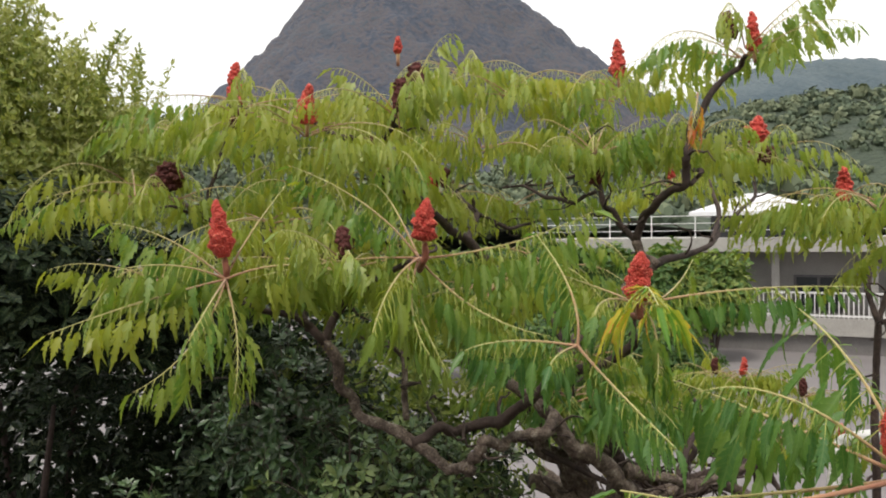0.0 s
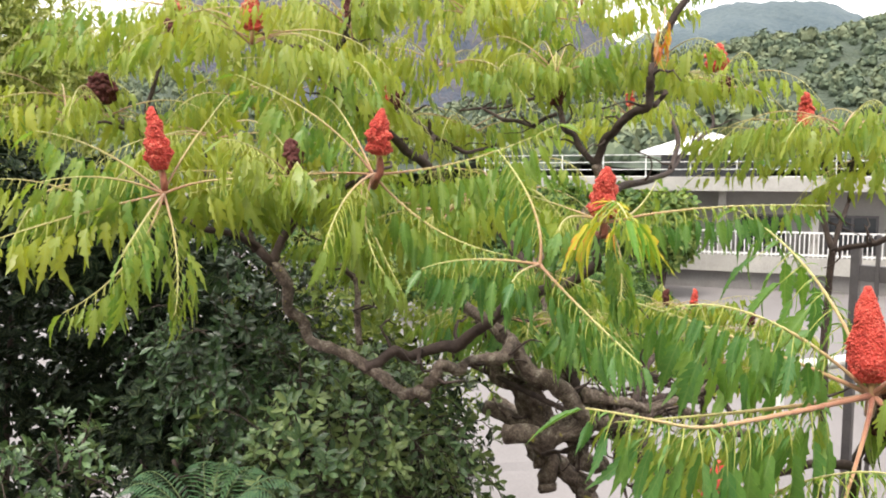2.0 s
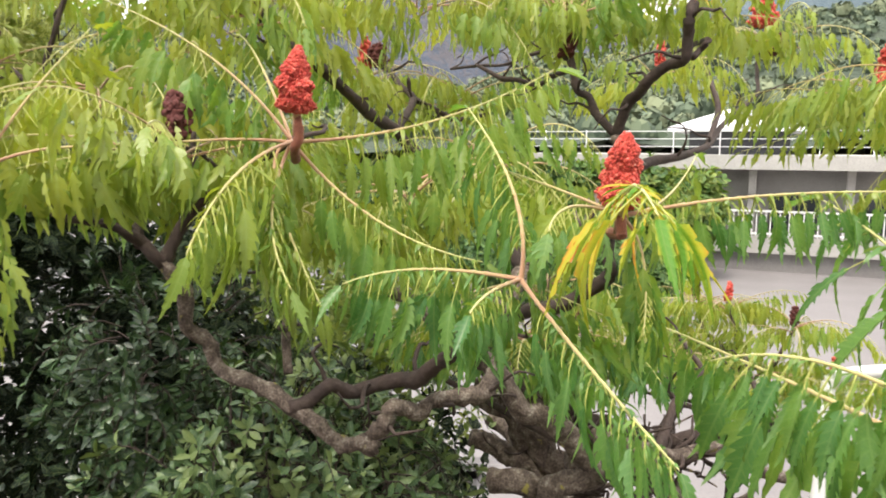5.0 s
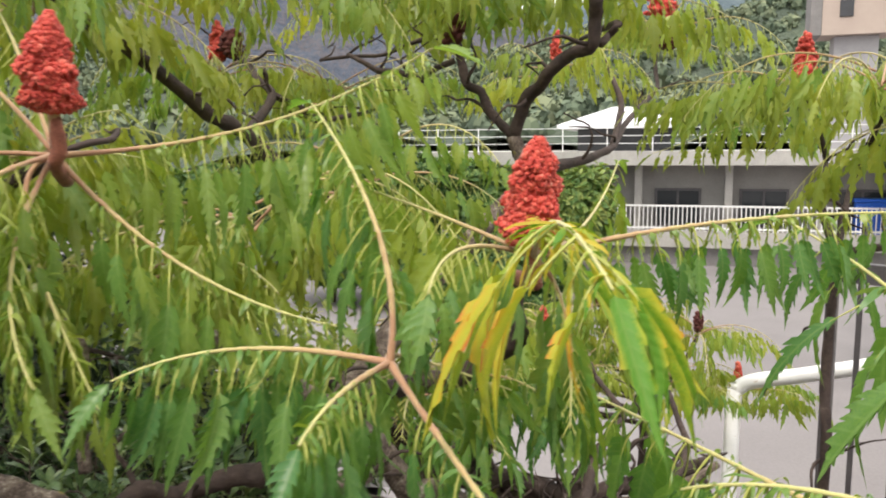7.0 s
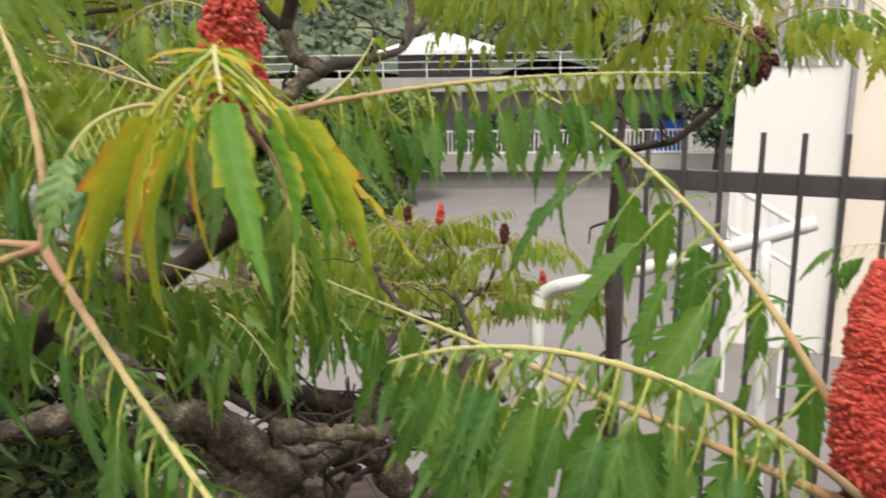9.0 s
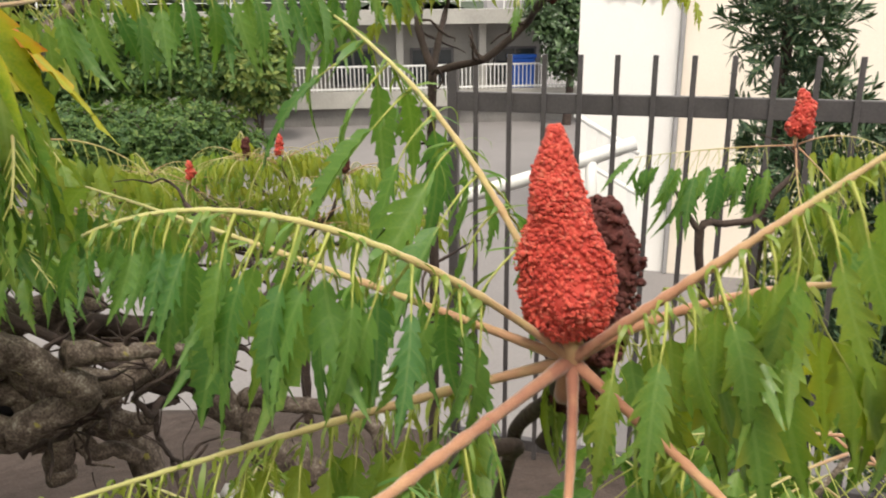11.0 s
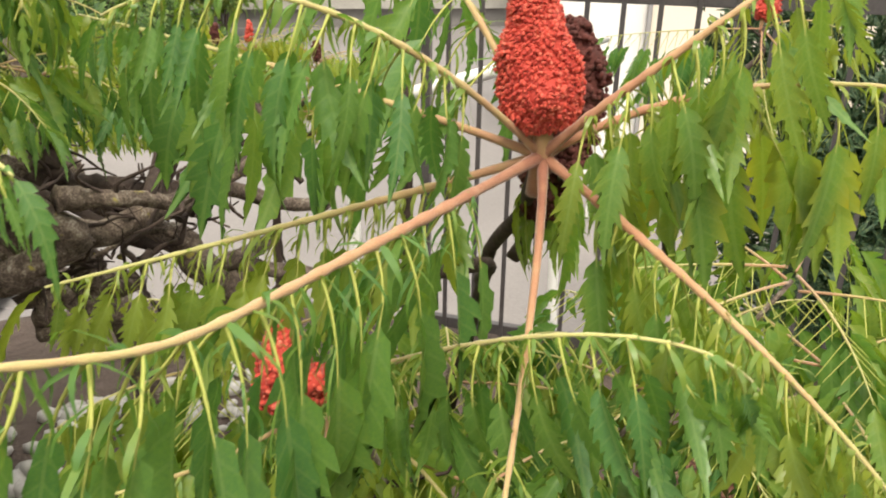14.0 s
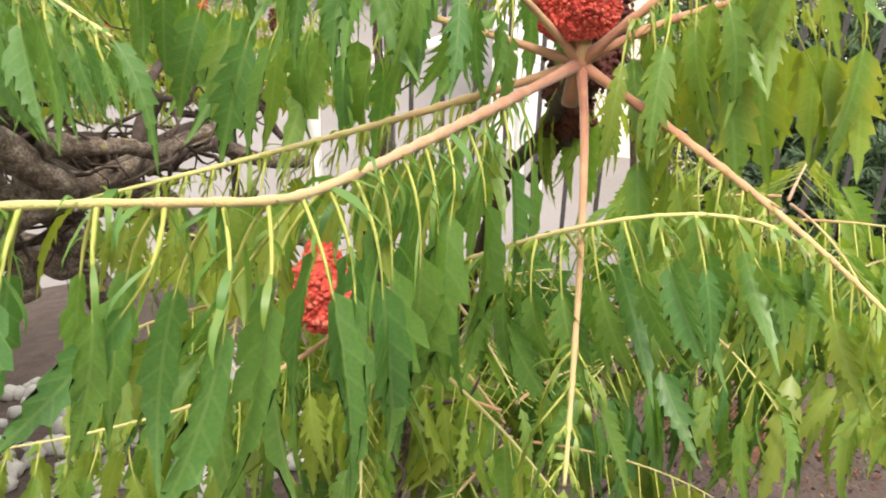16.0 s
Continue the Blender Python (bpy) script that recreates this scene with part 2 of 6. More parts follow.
SOIL = surface("garden_soil", ((0.3, (0.045, 0.03, 0.025)), (0.6, (0.105, 0.073, 0.062)), (0.8, (0.19, 0.145, 0.125))), 9, 0.95, 1.0, 8, dist=0.03)
PEBBLE = surface("pebble", ((0.3, (0.26, 0.25, 0.24)), (0.5, (0.46, 0.44, 0.42)), (0.7, (0.62, 0.6, 0.57))), 12, 0.7, 0.2, 12, dist=0.003)
WOODS = surface("wooded_slope", ((0.3, (0.035, 0.052, 0.037)), (0.5, (0.06, 0.08, 0.055)), (0.7, (0.085, 0.105, 0.065))), 0.03, 0.95, 1.0, 9, dist=8)
# Distance haze is put into the bluish, dulled colours of mountain, hill and crowns.
ROCKY = surface("hazy_mountain_slope", ((0.33, (0.036, 0.046, 0.066)), (0.45, (0.06, 0.072, 0.098)), (0.53, (0.095, 0.086, 0.094)), (0.58, (0.068, 0.08, 0.1)), (0.72, (0.05, 0.062, 0.082))), 0.014, 0.95, 1.0, 9, dist=10)
HAZEHILL = surface("hazy_wooded_hill", ((0.3, (0.06, 0.09, 0.11)), (0.7, (0.11, 0.14, 0.15))), 0.01, 0.95, 1.0, 9, dist=10)
CROWN = leafy("hazy_far_crowns", ((0.0, (0.07, 0.1, 0.07)), (0.5, (0.115, 0.15, 0.095)), (1.0, (0.19, 0.215, 0.125))), veins=2, through_light=0.0, rough=0.9, shift=0.5, vein_mix=0.0)
GLASS, gn_, gl_, gb_ = tree_of("window_glass")
gb_.inputs["Base Color"].default_value = (0.03, 0.035, 0.04, 1)
gb_.inputs["Roughness"].default_value = 0.06

# ---- building kit ----
UP = Vector((0, 0, 1))
V = Vector


class Buf:
    """Collects vertices, faces, slots and leaf attributes for one mesh."""

    def __init__(self):
        self.v, self.f, self.m, self.a, self.n = [], [], [], [], 0

    def add(self, verts, faces, slot=0, attrs=None):
        verts = np.asarray(verts, float).reshape(-1, 3)
        self.v.append(verts)
        self.a.append(np.zeros((len(verts), 4)) if attrs is None else attrs)
        self.f.extend(tuple(i + self.n for i in q) for q in faces)
        self.m.extend([slot] * len(faces))
        self.n += len(verts)

    def mesh(self, name, mats, smooth=True):
        me = bpy.data.meshes.new(name)
        me.from_pydata(np.concatenate(self.v).tolist(), [], self.f)
        for mt in mats:
            me.materials.append(mt)
        me.polygons.foreach_set("material_index", self.m)
        me.polygons.foreach_set("use_smooth", [smooth] * len(self.f))
        attrs = np.concatenate(self.a)
        if attrs.any():
            for i, key in enumerate(("u", "v", "tint", "rim")):
                me.attributes.new(key, "FLOAT", "POINT").data.foreach_set("value", attrs[:, i].copy())
        me.update()
        return me


def link(name, me, parent=None, label=""):
    ob = new(name, me)
    ob.parent = parent
    if parent and not parent.parent:
        ob.matrix_parent_inverse = Matrix.Translation(-parent.location)
    return tagged(ob, label)


def thing(name, label, category, group="", kind="", at=(0, 0, 0)):
    ob = new(name)
    ob.location = at
    ob.empty_display_size = 0.1
    return tagged(ob, label, category, group, kind)


def part(name, bm, material, parent, label="", smooth=False):
    me = bpy.data.meshes.new(name)
    bm.to_mesh(me)
    bm.free()
    me.materials.append(material)
    me.polygons.foreach_set("use_smooth", [smooth] * len(me.polygons))
    return link(name, me, parent, label)


def frame_of(o, u):
    """Matrix with x along the level way u, z up, at o."""
    x = V(u).normalized()
    y = UP.cross(x)
    return Matrix(((x.x, y.x, 0, o[0]), (x.y, y.y, 0, o[1]), (x.z, y.z, 1, o[2]), (0, 0, 0, 1)))


def box(lo, hi, bevel=0.0, m=Matrix()):
    bm = bmesh.new()
    bmesh.ops.create_cube(bm, size=1)
    lo, hi = V(lo), V(hi)
    for v in bm.verts:
        v.co = V((lo[i] + hi[i]) / 2 + v.co[i] * (hi[i] - lo[i]) for i in range(3))
    if bevel:
        bmesh.ops.bevel(bm, geom=bm.edges, offset=bevel, segments=2, affect="EDGES", profile=0.6)
    bm.transform(m)
    return bm


def curve_points(pts, per=6):
    """A smooth line (Catmull-Rom) through points with radii (x, y, z, r)."""
    p = [np.array(q, float) for q in pts]
    p = [2 * p[0] - p[1], *p, 2 * p[-1] - p[-2]]
    out = []
    for i in range(1, len(p) - 2):
        for k in range(per):
            t = k / per
            a, b, c, d = p[i - 1], p[i], p[i + 1], p[i + 2]
            out.append(0.5 * (2 * b + (c - a) * t + (2 * a - 5 * b + 4 * c - d) * t * t + (3 * b - a - 3 * c + d) * t**3))
    out.append(p[-2])
    return np.array(out)


def tube(buf, line, sides=8, slot=0, knobs=0.0, seed=0, close=True, span=(0, 1)):
    """A tube along rows of x, y, z, r; knobs: roughness of its girth."""
    line = np.asarray(line, float)
    pts, rad = line[:, :3], np.maximum(line[:, 3], 0.0004)
    tan = np.gradient(pts, axis=0)
    tan /= np.linalg.norm(tan, axis=1)[:, None] + 1e-12
    ref = np.array([0.31, 0.2, 0.93])
    side = np.cross(tan, ref)
    side /= np.linalg.norm(side, axis=1)[:, None] + 1e-9
    nor = np.cross(side, tan)
    rng = np.random.RandomState(seed)
    ang = np.arange(sides) / sides * 2 * np.pi
    verts = []
    for i in range(len(pts)):
        r = rad[i] * (1 + knobs * (rng.rand(sides) - 0.5)) * (1 + knobs * 0.7 * (rng.rand() - 0.5))
        verts.append(pts[i] + (np.cos(ang) * r)[:, None] * side[i] + (np.sin(ang) * r)[:, None] * nor[i])
    faces = [(i * sides + k, i * sides + (k + 1) % sides, (i + 1) * sides + (k + 1) % sides, (i + 1) * sides + k) for i in range(len(pts) - 1) for k in range(sides)]
    if close:
        faces += [tuple(range(sides))[::-1], tuple((len(pts) - 1) * sides + k for k in range(sides))]
    at = np.zeros((len(pts) * sides, 4))
    at[:, 1] = np.repeat(np.linspace(*span, len(pts)), sides)
    buf.add(np.concatenate(verts), faces, slot, at)


def tube_part(name, pts, material, parent, label="", sides=8, per=6, knobs=0.0, seed=0):
    b = Buf()
    tube(b, curve_points(pts, per), sides, 0, knobs, seed)
    return link(name, b.mesh(name, [material]), parent, label)


# ---- leaves ----
def blade(teeth=7, w=0.17, cut=0.5, fold=0.3, curl=0.3, seed=0, slant=0.8, wide_at=0.33):
    """A leaflet one long along +y: a wedge-shaped foot, then pairs of forward-pointing pointed lobes that shrink towards a drawn-out tip; folded along its midrib and curled. cut: how far in the notches leave blade, as a share of its width."""
    rng = np.random.RandomState(seed)
    env = lambda y: w * float(np.interp(y, (0, 0.06, wide_at * 0.6, wide_at, 0.6, 0.82, 1.0), (0.12, 0.4, 0.9, 1.0, 0.58, 0.2, 0.0)))
    step = 0.86 / teeth
    mid = [0.03 + step * k for k in range(teeth + 1)]
    bend, twist, sway = curl * (0.6 + 0.8 * rng.rand()), 0.9 * (rng.rand() - 0.5), 0.1 * rng.randn()
    verts, attrs, faces = [], [], []

    def point(x, y, lift=0.0):
        z = fold * abs(x) - bend * y * y * 0.5 - 1.7 * x * x + twist * x * y + lift
        verts.append((x + sway * y * y, y, z))
        attrs.append((min(1.4, abs(x) / (0.8 * w)), y, 0.0, 0.0))
        return len(verts) - 1

    spine = [point(0.0, y) for y in mid]
    end = point(0.0, 1.0)
    for sg in (-1, 1):
        notch = []
        for k, y in enumerate(mid):
            keep = cut + (0.85 - cut) * (k / teeth) ** 1.5
            x = env(y) * keep * (0.9 + 0.2 * rng.rand()) if k else 0.012
            notch.append(point(sg * x, y + 0.5 * slant * x + 0.15 * step, -0.006))
        for k in range(teeth):
            y = mid[k] + 0.35 * step
            long = env(y + 0.3 * step) * (0.72 + 0.5 * rng.rand())
            tip = point(sg * long, y + slant * long + 0.3 * step * rng.rand(), -0.03 * rng.rand())
            belly = point(sg * long * (0.6 + 0.26 * cut), y + 0.5 * slant * long - 0.22 * step * cut, 0.004)
            quad = [(spine[k], spine[k + 1], notch[k + 1], notch[k]), (notch[k], notch[k + 1], tip, belly)]
            faces += [q[::-1] for q in quad] if sg > 0 else quad
        q = (spine[teeth], end, notch[teeth])
        faces.append(q[::-1] if sg > 0 else q)
    return np.array(verts), faces, np.array(attrs)


BLADES = [blade((8, 7, 9)[k % 3], 0.14 + 0.014 * (k % 4), (0.42, 0.5, 0.34)[k % 3], (0.3, 0.6, 0.45, 0.9)[k % 4], 0.1 + 0.07 * k, k, 1.15) for k in range(14)]
BLADES_BROAD = [blade(5 + k % 2, 0.17 + 0.015 * (k % 3), (0.5, 0.58, 0.45)[k % 3], (0.45, 0.8, 0.6)[k % 3], 0.15 + 0.09 * k, 40 + k, 1.05, 0.28) for k in range(7)]
BLADES_LONG = [blade(6 - k % 2, 0.108 + 0.012 * (k % 3), (0.66, 0.76, 0.58)[k % 3], (0.5, 0.8, 1.1)[k % 3], 0.15 + 0.08 * k, 60 + k, 1.3, 0.36) for k in range(9)]
BLADES_FAR = [blade(5 - k % 2, 0.125 + 0.014 * k, 0.2 + 0.05 * (k % 4), (0.3, 0.8)[k % 2], 0.15 + 0.12 * k, 20 + k, 1.15) for k in range(8)]


def axes_for(way, nor):
    y = np.asarray(way, float)
    y = y / np.linalg.norm(y)
    x = np.cross(y, nor)
    x /= np.linalg.norm(x) + 1e-9
    return np.stack([x, y, np.cross(x, y)])


def quad_line(p0, p1, p2, n):
    """A bow from p0 through p1 to p2; a list as p1 holds the control points between."""
    if isinstance(p1, list):
        ctrl, t = [p0, *p1, p2], np.linspace(0, 1, n)[:, None]
        g = len(ctrl) - 1
        return sum(math.comb(g, k) * t**k * (1 - t) ** (g - k) * np.array(c, float) for k, c in enumerate(ctrl))
    p0, p1, p2 = (np.array(p, float) for p in (p0, p1, p2))
    c = 2 * p1 - 0.5 * (p0 + p2)
    t = np.linspace(0, 1, n)[:, None]
    return (1 - t) ** 2 * p0 + 2 * t * (1 - t) * c + t * t * p2


LEAF_MESHES = {}


def strap(b, o, way, side, long, wide, tint):
    """A thin curled strap leaflet on a leaflet's stalk."""
    verts, at = [], []
    wd = np.cross(way, side)
    for i in range(5):
        s = i / 4
        c = o + way * long * (s - 0.25 * s * s) + side * long * 0.5 * math.sin(2.2 * s) + np.array((0, 0, -long * 0.35 * s * s))
        r = 0.6 * wide * (0.35, 1.0, 0.9, 0.55, 0.05)[i]
        verts += [c - wd * r, c + wd * r]
        at += [(0.5, 0.5, tint, 0.0)] * 2
    b.add(verts, [(2 * i, 2 * i + 2, 2 * i + 3, 2 * i + 1) for i in range(4)], 3, np.array(at))


def leaf(tree, p0, p1, p2, pairs=12, size=0.105, tint=0.22, girth=0.0034, seed=0, near=False, rim=0.0, hang=1.0, bare=0.17, faded=False, pink=False, detail=False, spread=0.0, broad=False, long=False):
    """One compound leaf: a bowed rachis with pairs of hanging toothed leaflets on stalks. near: each leaflet is an object of its own."""
    rng = np.random.RandomState(seed)
    if not near and not detail:
        pairs, size, hang, spread = round(pairs * 1.3), size * 0.92, hang * 0.85, spread + 0.12
    n = pairs * 2 + 5
    fine = quad_line(p0, p1, p2, 80)
    way_on = np.r_[0, np.cumsum(np.linalg.norm(np.diff(fine, axis=0), axis=1))]
    t = np.linspace(0, 1, n)
    line = np.stack([np.interp(t * way_on[-1], way_on, fine[:, i]) for i in range(3)], 1)
    b = Buf()
    rad = girth * (1 - 0.72 * t)
    if near:
        m = 4 * n
        tt = np.linspace(0, 1, m)
        rr = np.interp(tt, t, rad)
        knot = np.zeros(m)
        for i in range(pairs):
            knot += np.exp(-(((tt - bare - (1 - bare) * (i + 0.4) / pairs) * way_on[-1] / (1.6 * girth)) ** 2))
        tube(b, np.c_[np.stack([np.interp(tt * way_on[-1], way_on, fine[:, i]) for i in range(3)], 1), rr * (1 + 0.3 * knot) * (1 + 0.55 * np.exp(-tt / 0.05))], 8, 0, 0.05, seed)
    else:
        tube(b, np.c_[line, rad], 5, 0)
    tan = np.gradient(line, axis=0)
    tan /= np.linalg.norm(tan, axis=1)[:, None]
    pieces = []
    for i in range(pairs):
        s = bare + (1 - bare) * (i + 0.4) / pairs
        o = np.array([np.interp(s * way_on[-1], way_on, fine[:, k]) for k in range(3)])
        T = tan[min(n - 1, int(round(s * (n - 1))))]
        S = np.cross(T, (0, 0, 1))
        S /= np.linalg.norm(S) + 1e-6
        grow = size * (0.72 + 0.5 * math.sin(math.pi * min(1, 0.15 + 0.75 * s))) * (1 - 0.45 * max(0, s - 0.7) / 0.3)
        for sg in (-1, 1):
            # the stalk leaves sideways, then turns down; the blade hangs
            out = sg * S * (0.42 + spread + 0.15 * rng.rand()) + T * (0.1 + 0.3 * s) + np.array((0, 0, -0.75 * hang)) + 0.07 * rng.randn(3)
            out /= np.linalg.norm(out)
            down = sg * S * (0.12 + spread + 0.12 * rng.rand()) + T * (0.08 + 0.4 * s) + np.array((0, 0, -1.2 * hang)) + 0.17 * rng.randn(3)
            down /= np.linalg.norm(down)
            g = grow * ((0.85 + 0.25 * rng.rand()) if near else (0.7 + 0.5 * rng.rand()))
            root = o + out * g * (0.16 + 0.05 * rng.rand())
            foot = root + down * g * (0.13 + 0.08 * rng.rand())
            if near:
                for q in range(4):
                    w = o + T * girth * rng.randn()
                    e = sg * S * rng.rand() + np.array((0, 0, 0.5 * rng.rand())) + 0.35 * rng.randn(3)
                    strap(b, w, (out + 0.4 * rng.randn(3)), e / np.linalg.norm(e), g * (0.08 + 0.16 * rng.rand()), 0.0018 + 0.0028 * rng.rand(), tint + 0.14)
                bow = quad_line(o, 0.25 * o + 0.5 * root + 0.25 * foot, foot, 6)
                tube(b, np.c_[np.r_[bow, [foot + down * g * 0.05, foot + down * g * 0.1]], (0.0019, 0.0015, 0.0013, 0.0012, 0.0011, 0.0009, 0.0006, 0.0002)], 5, 1, 0.25, seed, False)
                for q in range(3):
                    w = bow[2 + q]
                    e = np.cross(down, S) * rng.choice((-1, 1)) + 0.5 * rng.randn(3)
                    strap(b, w, down, e / np.linalg.norm(e), g * (0.1 + 0.16 * rng.rand()), 0.0018 + 0.003 * rng.rand(), tint + 0.14)
            else:
                tube(b, [(*o, 0.0012), (*foot, 0.0008)], 3, 1, close=False)
            face = sg * S * 0.9 + T * ((0.4 if near else 0.8) * rng.randn()) + np.array((0, 0, 0.4)) + 0.15 * rng.randn(3)
            pieces.append((foot, down, face, g * 0.92, tint + 0.12 * (rng.rand() - 0.5)))
    pieces.append((line[-1], tan[-1] + np.array((0, 0, -0.5 * hang)), np.array((0, 0, 1)) + 0.3 * rng.randn(3), size * 0.8, tint))
    mats = [PINK if near and pink else RACHIS, STALK, STALK, FADED if faded else SUMAC]
    shapes = BLADES_LONG if long else BLADES_BROAD if broad else BLADES if near or detail else BLADES_FAR
    if not near:
        for root, way, nor, g, tn in pieces:
            v, f, a = shapes[rng.randint(len(shapes))]
            M = axes_for(way, nor)
            a = a.copy()
            a[:, 2], a[:, 3] = tn, rim
            b.add(root + (v * g) @ M, f, 3, a)
        return link("leaf", b.mesh("leaf", mats), tree)
    ob = link("leaf", b.mesh("leaf", mats), tree)
    for root, way, nor, g, tn in pieces:
        key = (rng.randint(len(shapes)), round(tint, 1), rim, faded, broad, long)
        if key not in LEAF_MESHES:
            v, f, a = shapes[key[0]]
            a = a.copy()
            a[:, 2], a[:, 3] = tint, rim
            lb = Buf()
            lb.add(v, f, 0, a)
            LEAF_MESHES[key] = lb.mesh("leaflet", [FADED if faded else SUMAC])
        M = axes_for(way, nor) * g
        lf = link("leaflet", LEAF_MESHES[key], ob)
        lf.matrix_basis = Matrix([[*M[:, r], root[r]] for r in range(3)] + [[0, 0, 0, 1]])
    return ob


def whorl(tree, at, count=7, length=0.42, seed=0, lift=(-0.1, 0.42), tint=0.3, turn=0.0, arc=360, size=0.105, sag=0.3, pairs=11, detail=False, spread=0.0, hang=1.0):
    """Leaves spreading from one shoot on all sides, arching over."""
    rng = np.random.RandomState(seed + 400)
    for i in range(count):
        az = radians(turn + arc * (i + 0.6 * (rng.rand() - 0.5)) / count)
        ln = length * (0.75 + 0.45 * rng.rand())
        e = lift[0] + (lift[1] - lift[0]) * rng.rand()
        way = np.array((math.cos(az), math.sin(az), 0))
        p0 = np.array(at) + way * 0.012 + np.array((0, 0, 0.02 * rng.randn()))
        p1 = p0 + way * ln * 0.52 * math.cos(e) + np.array((0, 0, ln * 0.52 * math.sin(e)))
        p2 = p0 + way * ln * 0.93 * math.cos(e) + np.array((0, 0, ln * (0.9 * math.sin(e) - sag * (0.5 + rng.rand()))))
        leaf(tree, p0, p1, p2, pairs, size * (0.85 + 0.3 * rng.rand()), tint + 0.22 * (rng.rand() - 0.5), 0.003, seed * 31 + i, detail=detail, spread=spread, hang=hang)


ICO = bmesh.new()
bmesh.ops.create_icosphere(ICO, subdivisions=1, radius=1)
ICO_V, ICO_F = np.array([v.co[:] for v in ICO.verts]), [tuple(v.index for v in f.verts) for f in ICO.faces]
ICO.free()
ICO = bmesh.new()
bmesh.ops.create_icosphere(ICO, subdivisions=2, radius=1)
BALL_V, BALL_F = np.array([v.co[:] for v in ICO.verts]), [tuple(v.index for v in f.verts) for f in ICO.faces]
ICO.free()


def fruit(tree, foot, tip, wide, beads=160, bead=0.006, old=False, seed=0, ragged=0.12, lumps=0.5, taper=1.0):
    """A dense upright fruit spike: lobed body covered with small fuzzy drupes, on a short stalk."""
    rng = np.random.RandomState(seed + 70)
    foot, tip = np.array(foot, float), np.array(tip, float)
    ax = tip - foot
    H = np.linalg.norm(ax)
    ax /= H
    s = np.cross(ax, (0.3, 0.9, 0.1))
    s /= np.linalg.norm(s)
    q = np.cross(ax, s)
    lob = [(rng.rand() * 6.28, rng.rand(), 0.5 + 0.6 * rng.rand()) for _ in range(30)]
    lean = 0.2 * lumps * wide * rng.randn(2)

    def girth(h, a):
        base = np.interp(h, (0, 0.15, 0.5, 0.85, 1), (0.5, 0.8, 1, 0.9, 0.4)) if old else np.interp(h, (0, 0.08, 0.22, 0.46, 0.73, 0.88, 1), (0.6, 0.9, 1.02, 0.86 * taper, 0.62 * taper**1.5, 0.4 * taper**2, 0.1))
        bumps = max((k * math.exp(-(((a - la + math.pi) % 6.2832 - math.pi) / 0.45) ** 2 - ((h - lh) / 0.085) ** 2) for la, lh, k in lob), default=0)
        return wide / 2 * base * (0.91 - 0.5 * lumps + lumps * bumps)

    b = Buf()
    rows, sides = 20, 18
    verts = [foot + ax * H * i / rows + (s * lean[0] + q * lean[1]) * math.sin(3 * i / rows) + (s * math.cos(a) + q * math.sin(a)) * girth(i / rows, a) * 0.96 for i in range(rows + 1) for a in [6.2832 * k / sides for k in range(sides)]]
    faces = [(i * sides + k, i * sides + (k + 1) % sides, (i + 1) * sides + (k + 1) % sides, (i + 1) * sides + k) for i in range(rows) for k in range(sides)]
    faces += [tuple(range(sides))[::-1], tuple(rows * sides + k for k in range(sides))]
    b.add(verts, faces, 0)
    for k in range(beads):
        h = ((k + rng.rand()) / beads) ** 1.15
        a = rng.rand() * 6.2832
        r = girth(h, a)
        c = foot + ax * H * h + (s * lean[0] + q * lean[1]) * math.sin(3 * h) + (s * math.cos(a) + q * math.sin(a)) * r * (0.97 + ragged * rng.randn() * 0.4)
        b.add(c + ICO_V * bead * (0.7 + 0.6 * rng.rand()) * (1 + 0.25 * rng.randn(3)), ICO_F, 0)
    tube(b, [(*(foot - ax * (0.012 if old else 0.045)), 0.006), (*(foot - ax * (0.006 if old else 0.02)), 0.0065), (*(foot + ax * 0.02), 0.009)], 8, 1)
    return link("fruit_cone", b.mesh("fruit_cone", [OLDFRUIT if old else FRUIT, DARKBARK if old else PINK]), tree, "dark shrivelled old fruit cone" if old else "bright red upright fruit cone")


def simple_leaf(v_count=5, w=0.42, fold=0.25, seed=0, tint=0.0, broad=0.6):
    """An undivided oval leaf one long; broad: where it is widest."""
    s = np.linspace(0, 1, v_count)
    verts, attrs, faces = [], [], []
    for y in s:
        wd = w / 2 * math.sin(math.pi * 0.94 * min(1, max(0.03, y ** (math.log(0.5) / math.log(broad))))) + 0.004
        for x, u in ((0, 0), (-wd, 1), (wd, 1)):
            verts.append((x, y, fold * abs(x) - 0.25 * y * y))
            attrs.append((u, y, tint, 0))
    for i in range(v_count - 1):
        a, b = 3 * i, 3 * i + 3
        faces += [(a, b, b + 1, a + 1), (a, a + 2, b + 2, b)]
    return np.array(verts), faces, np.array(attrs)


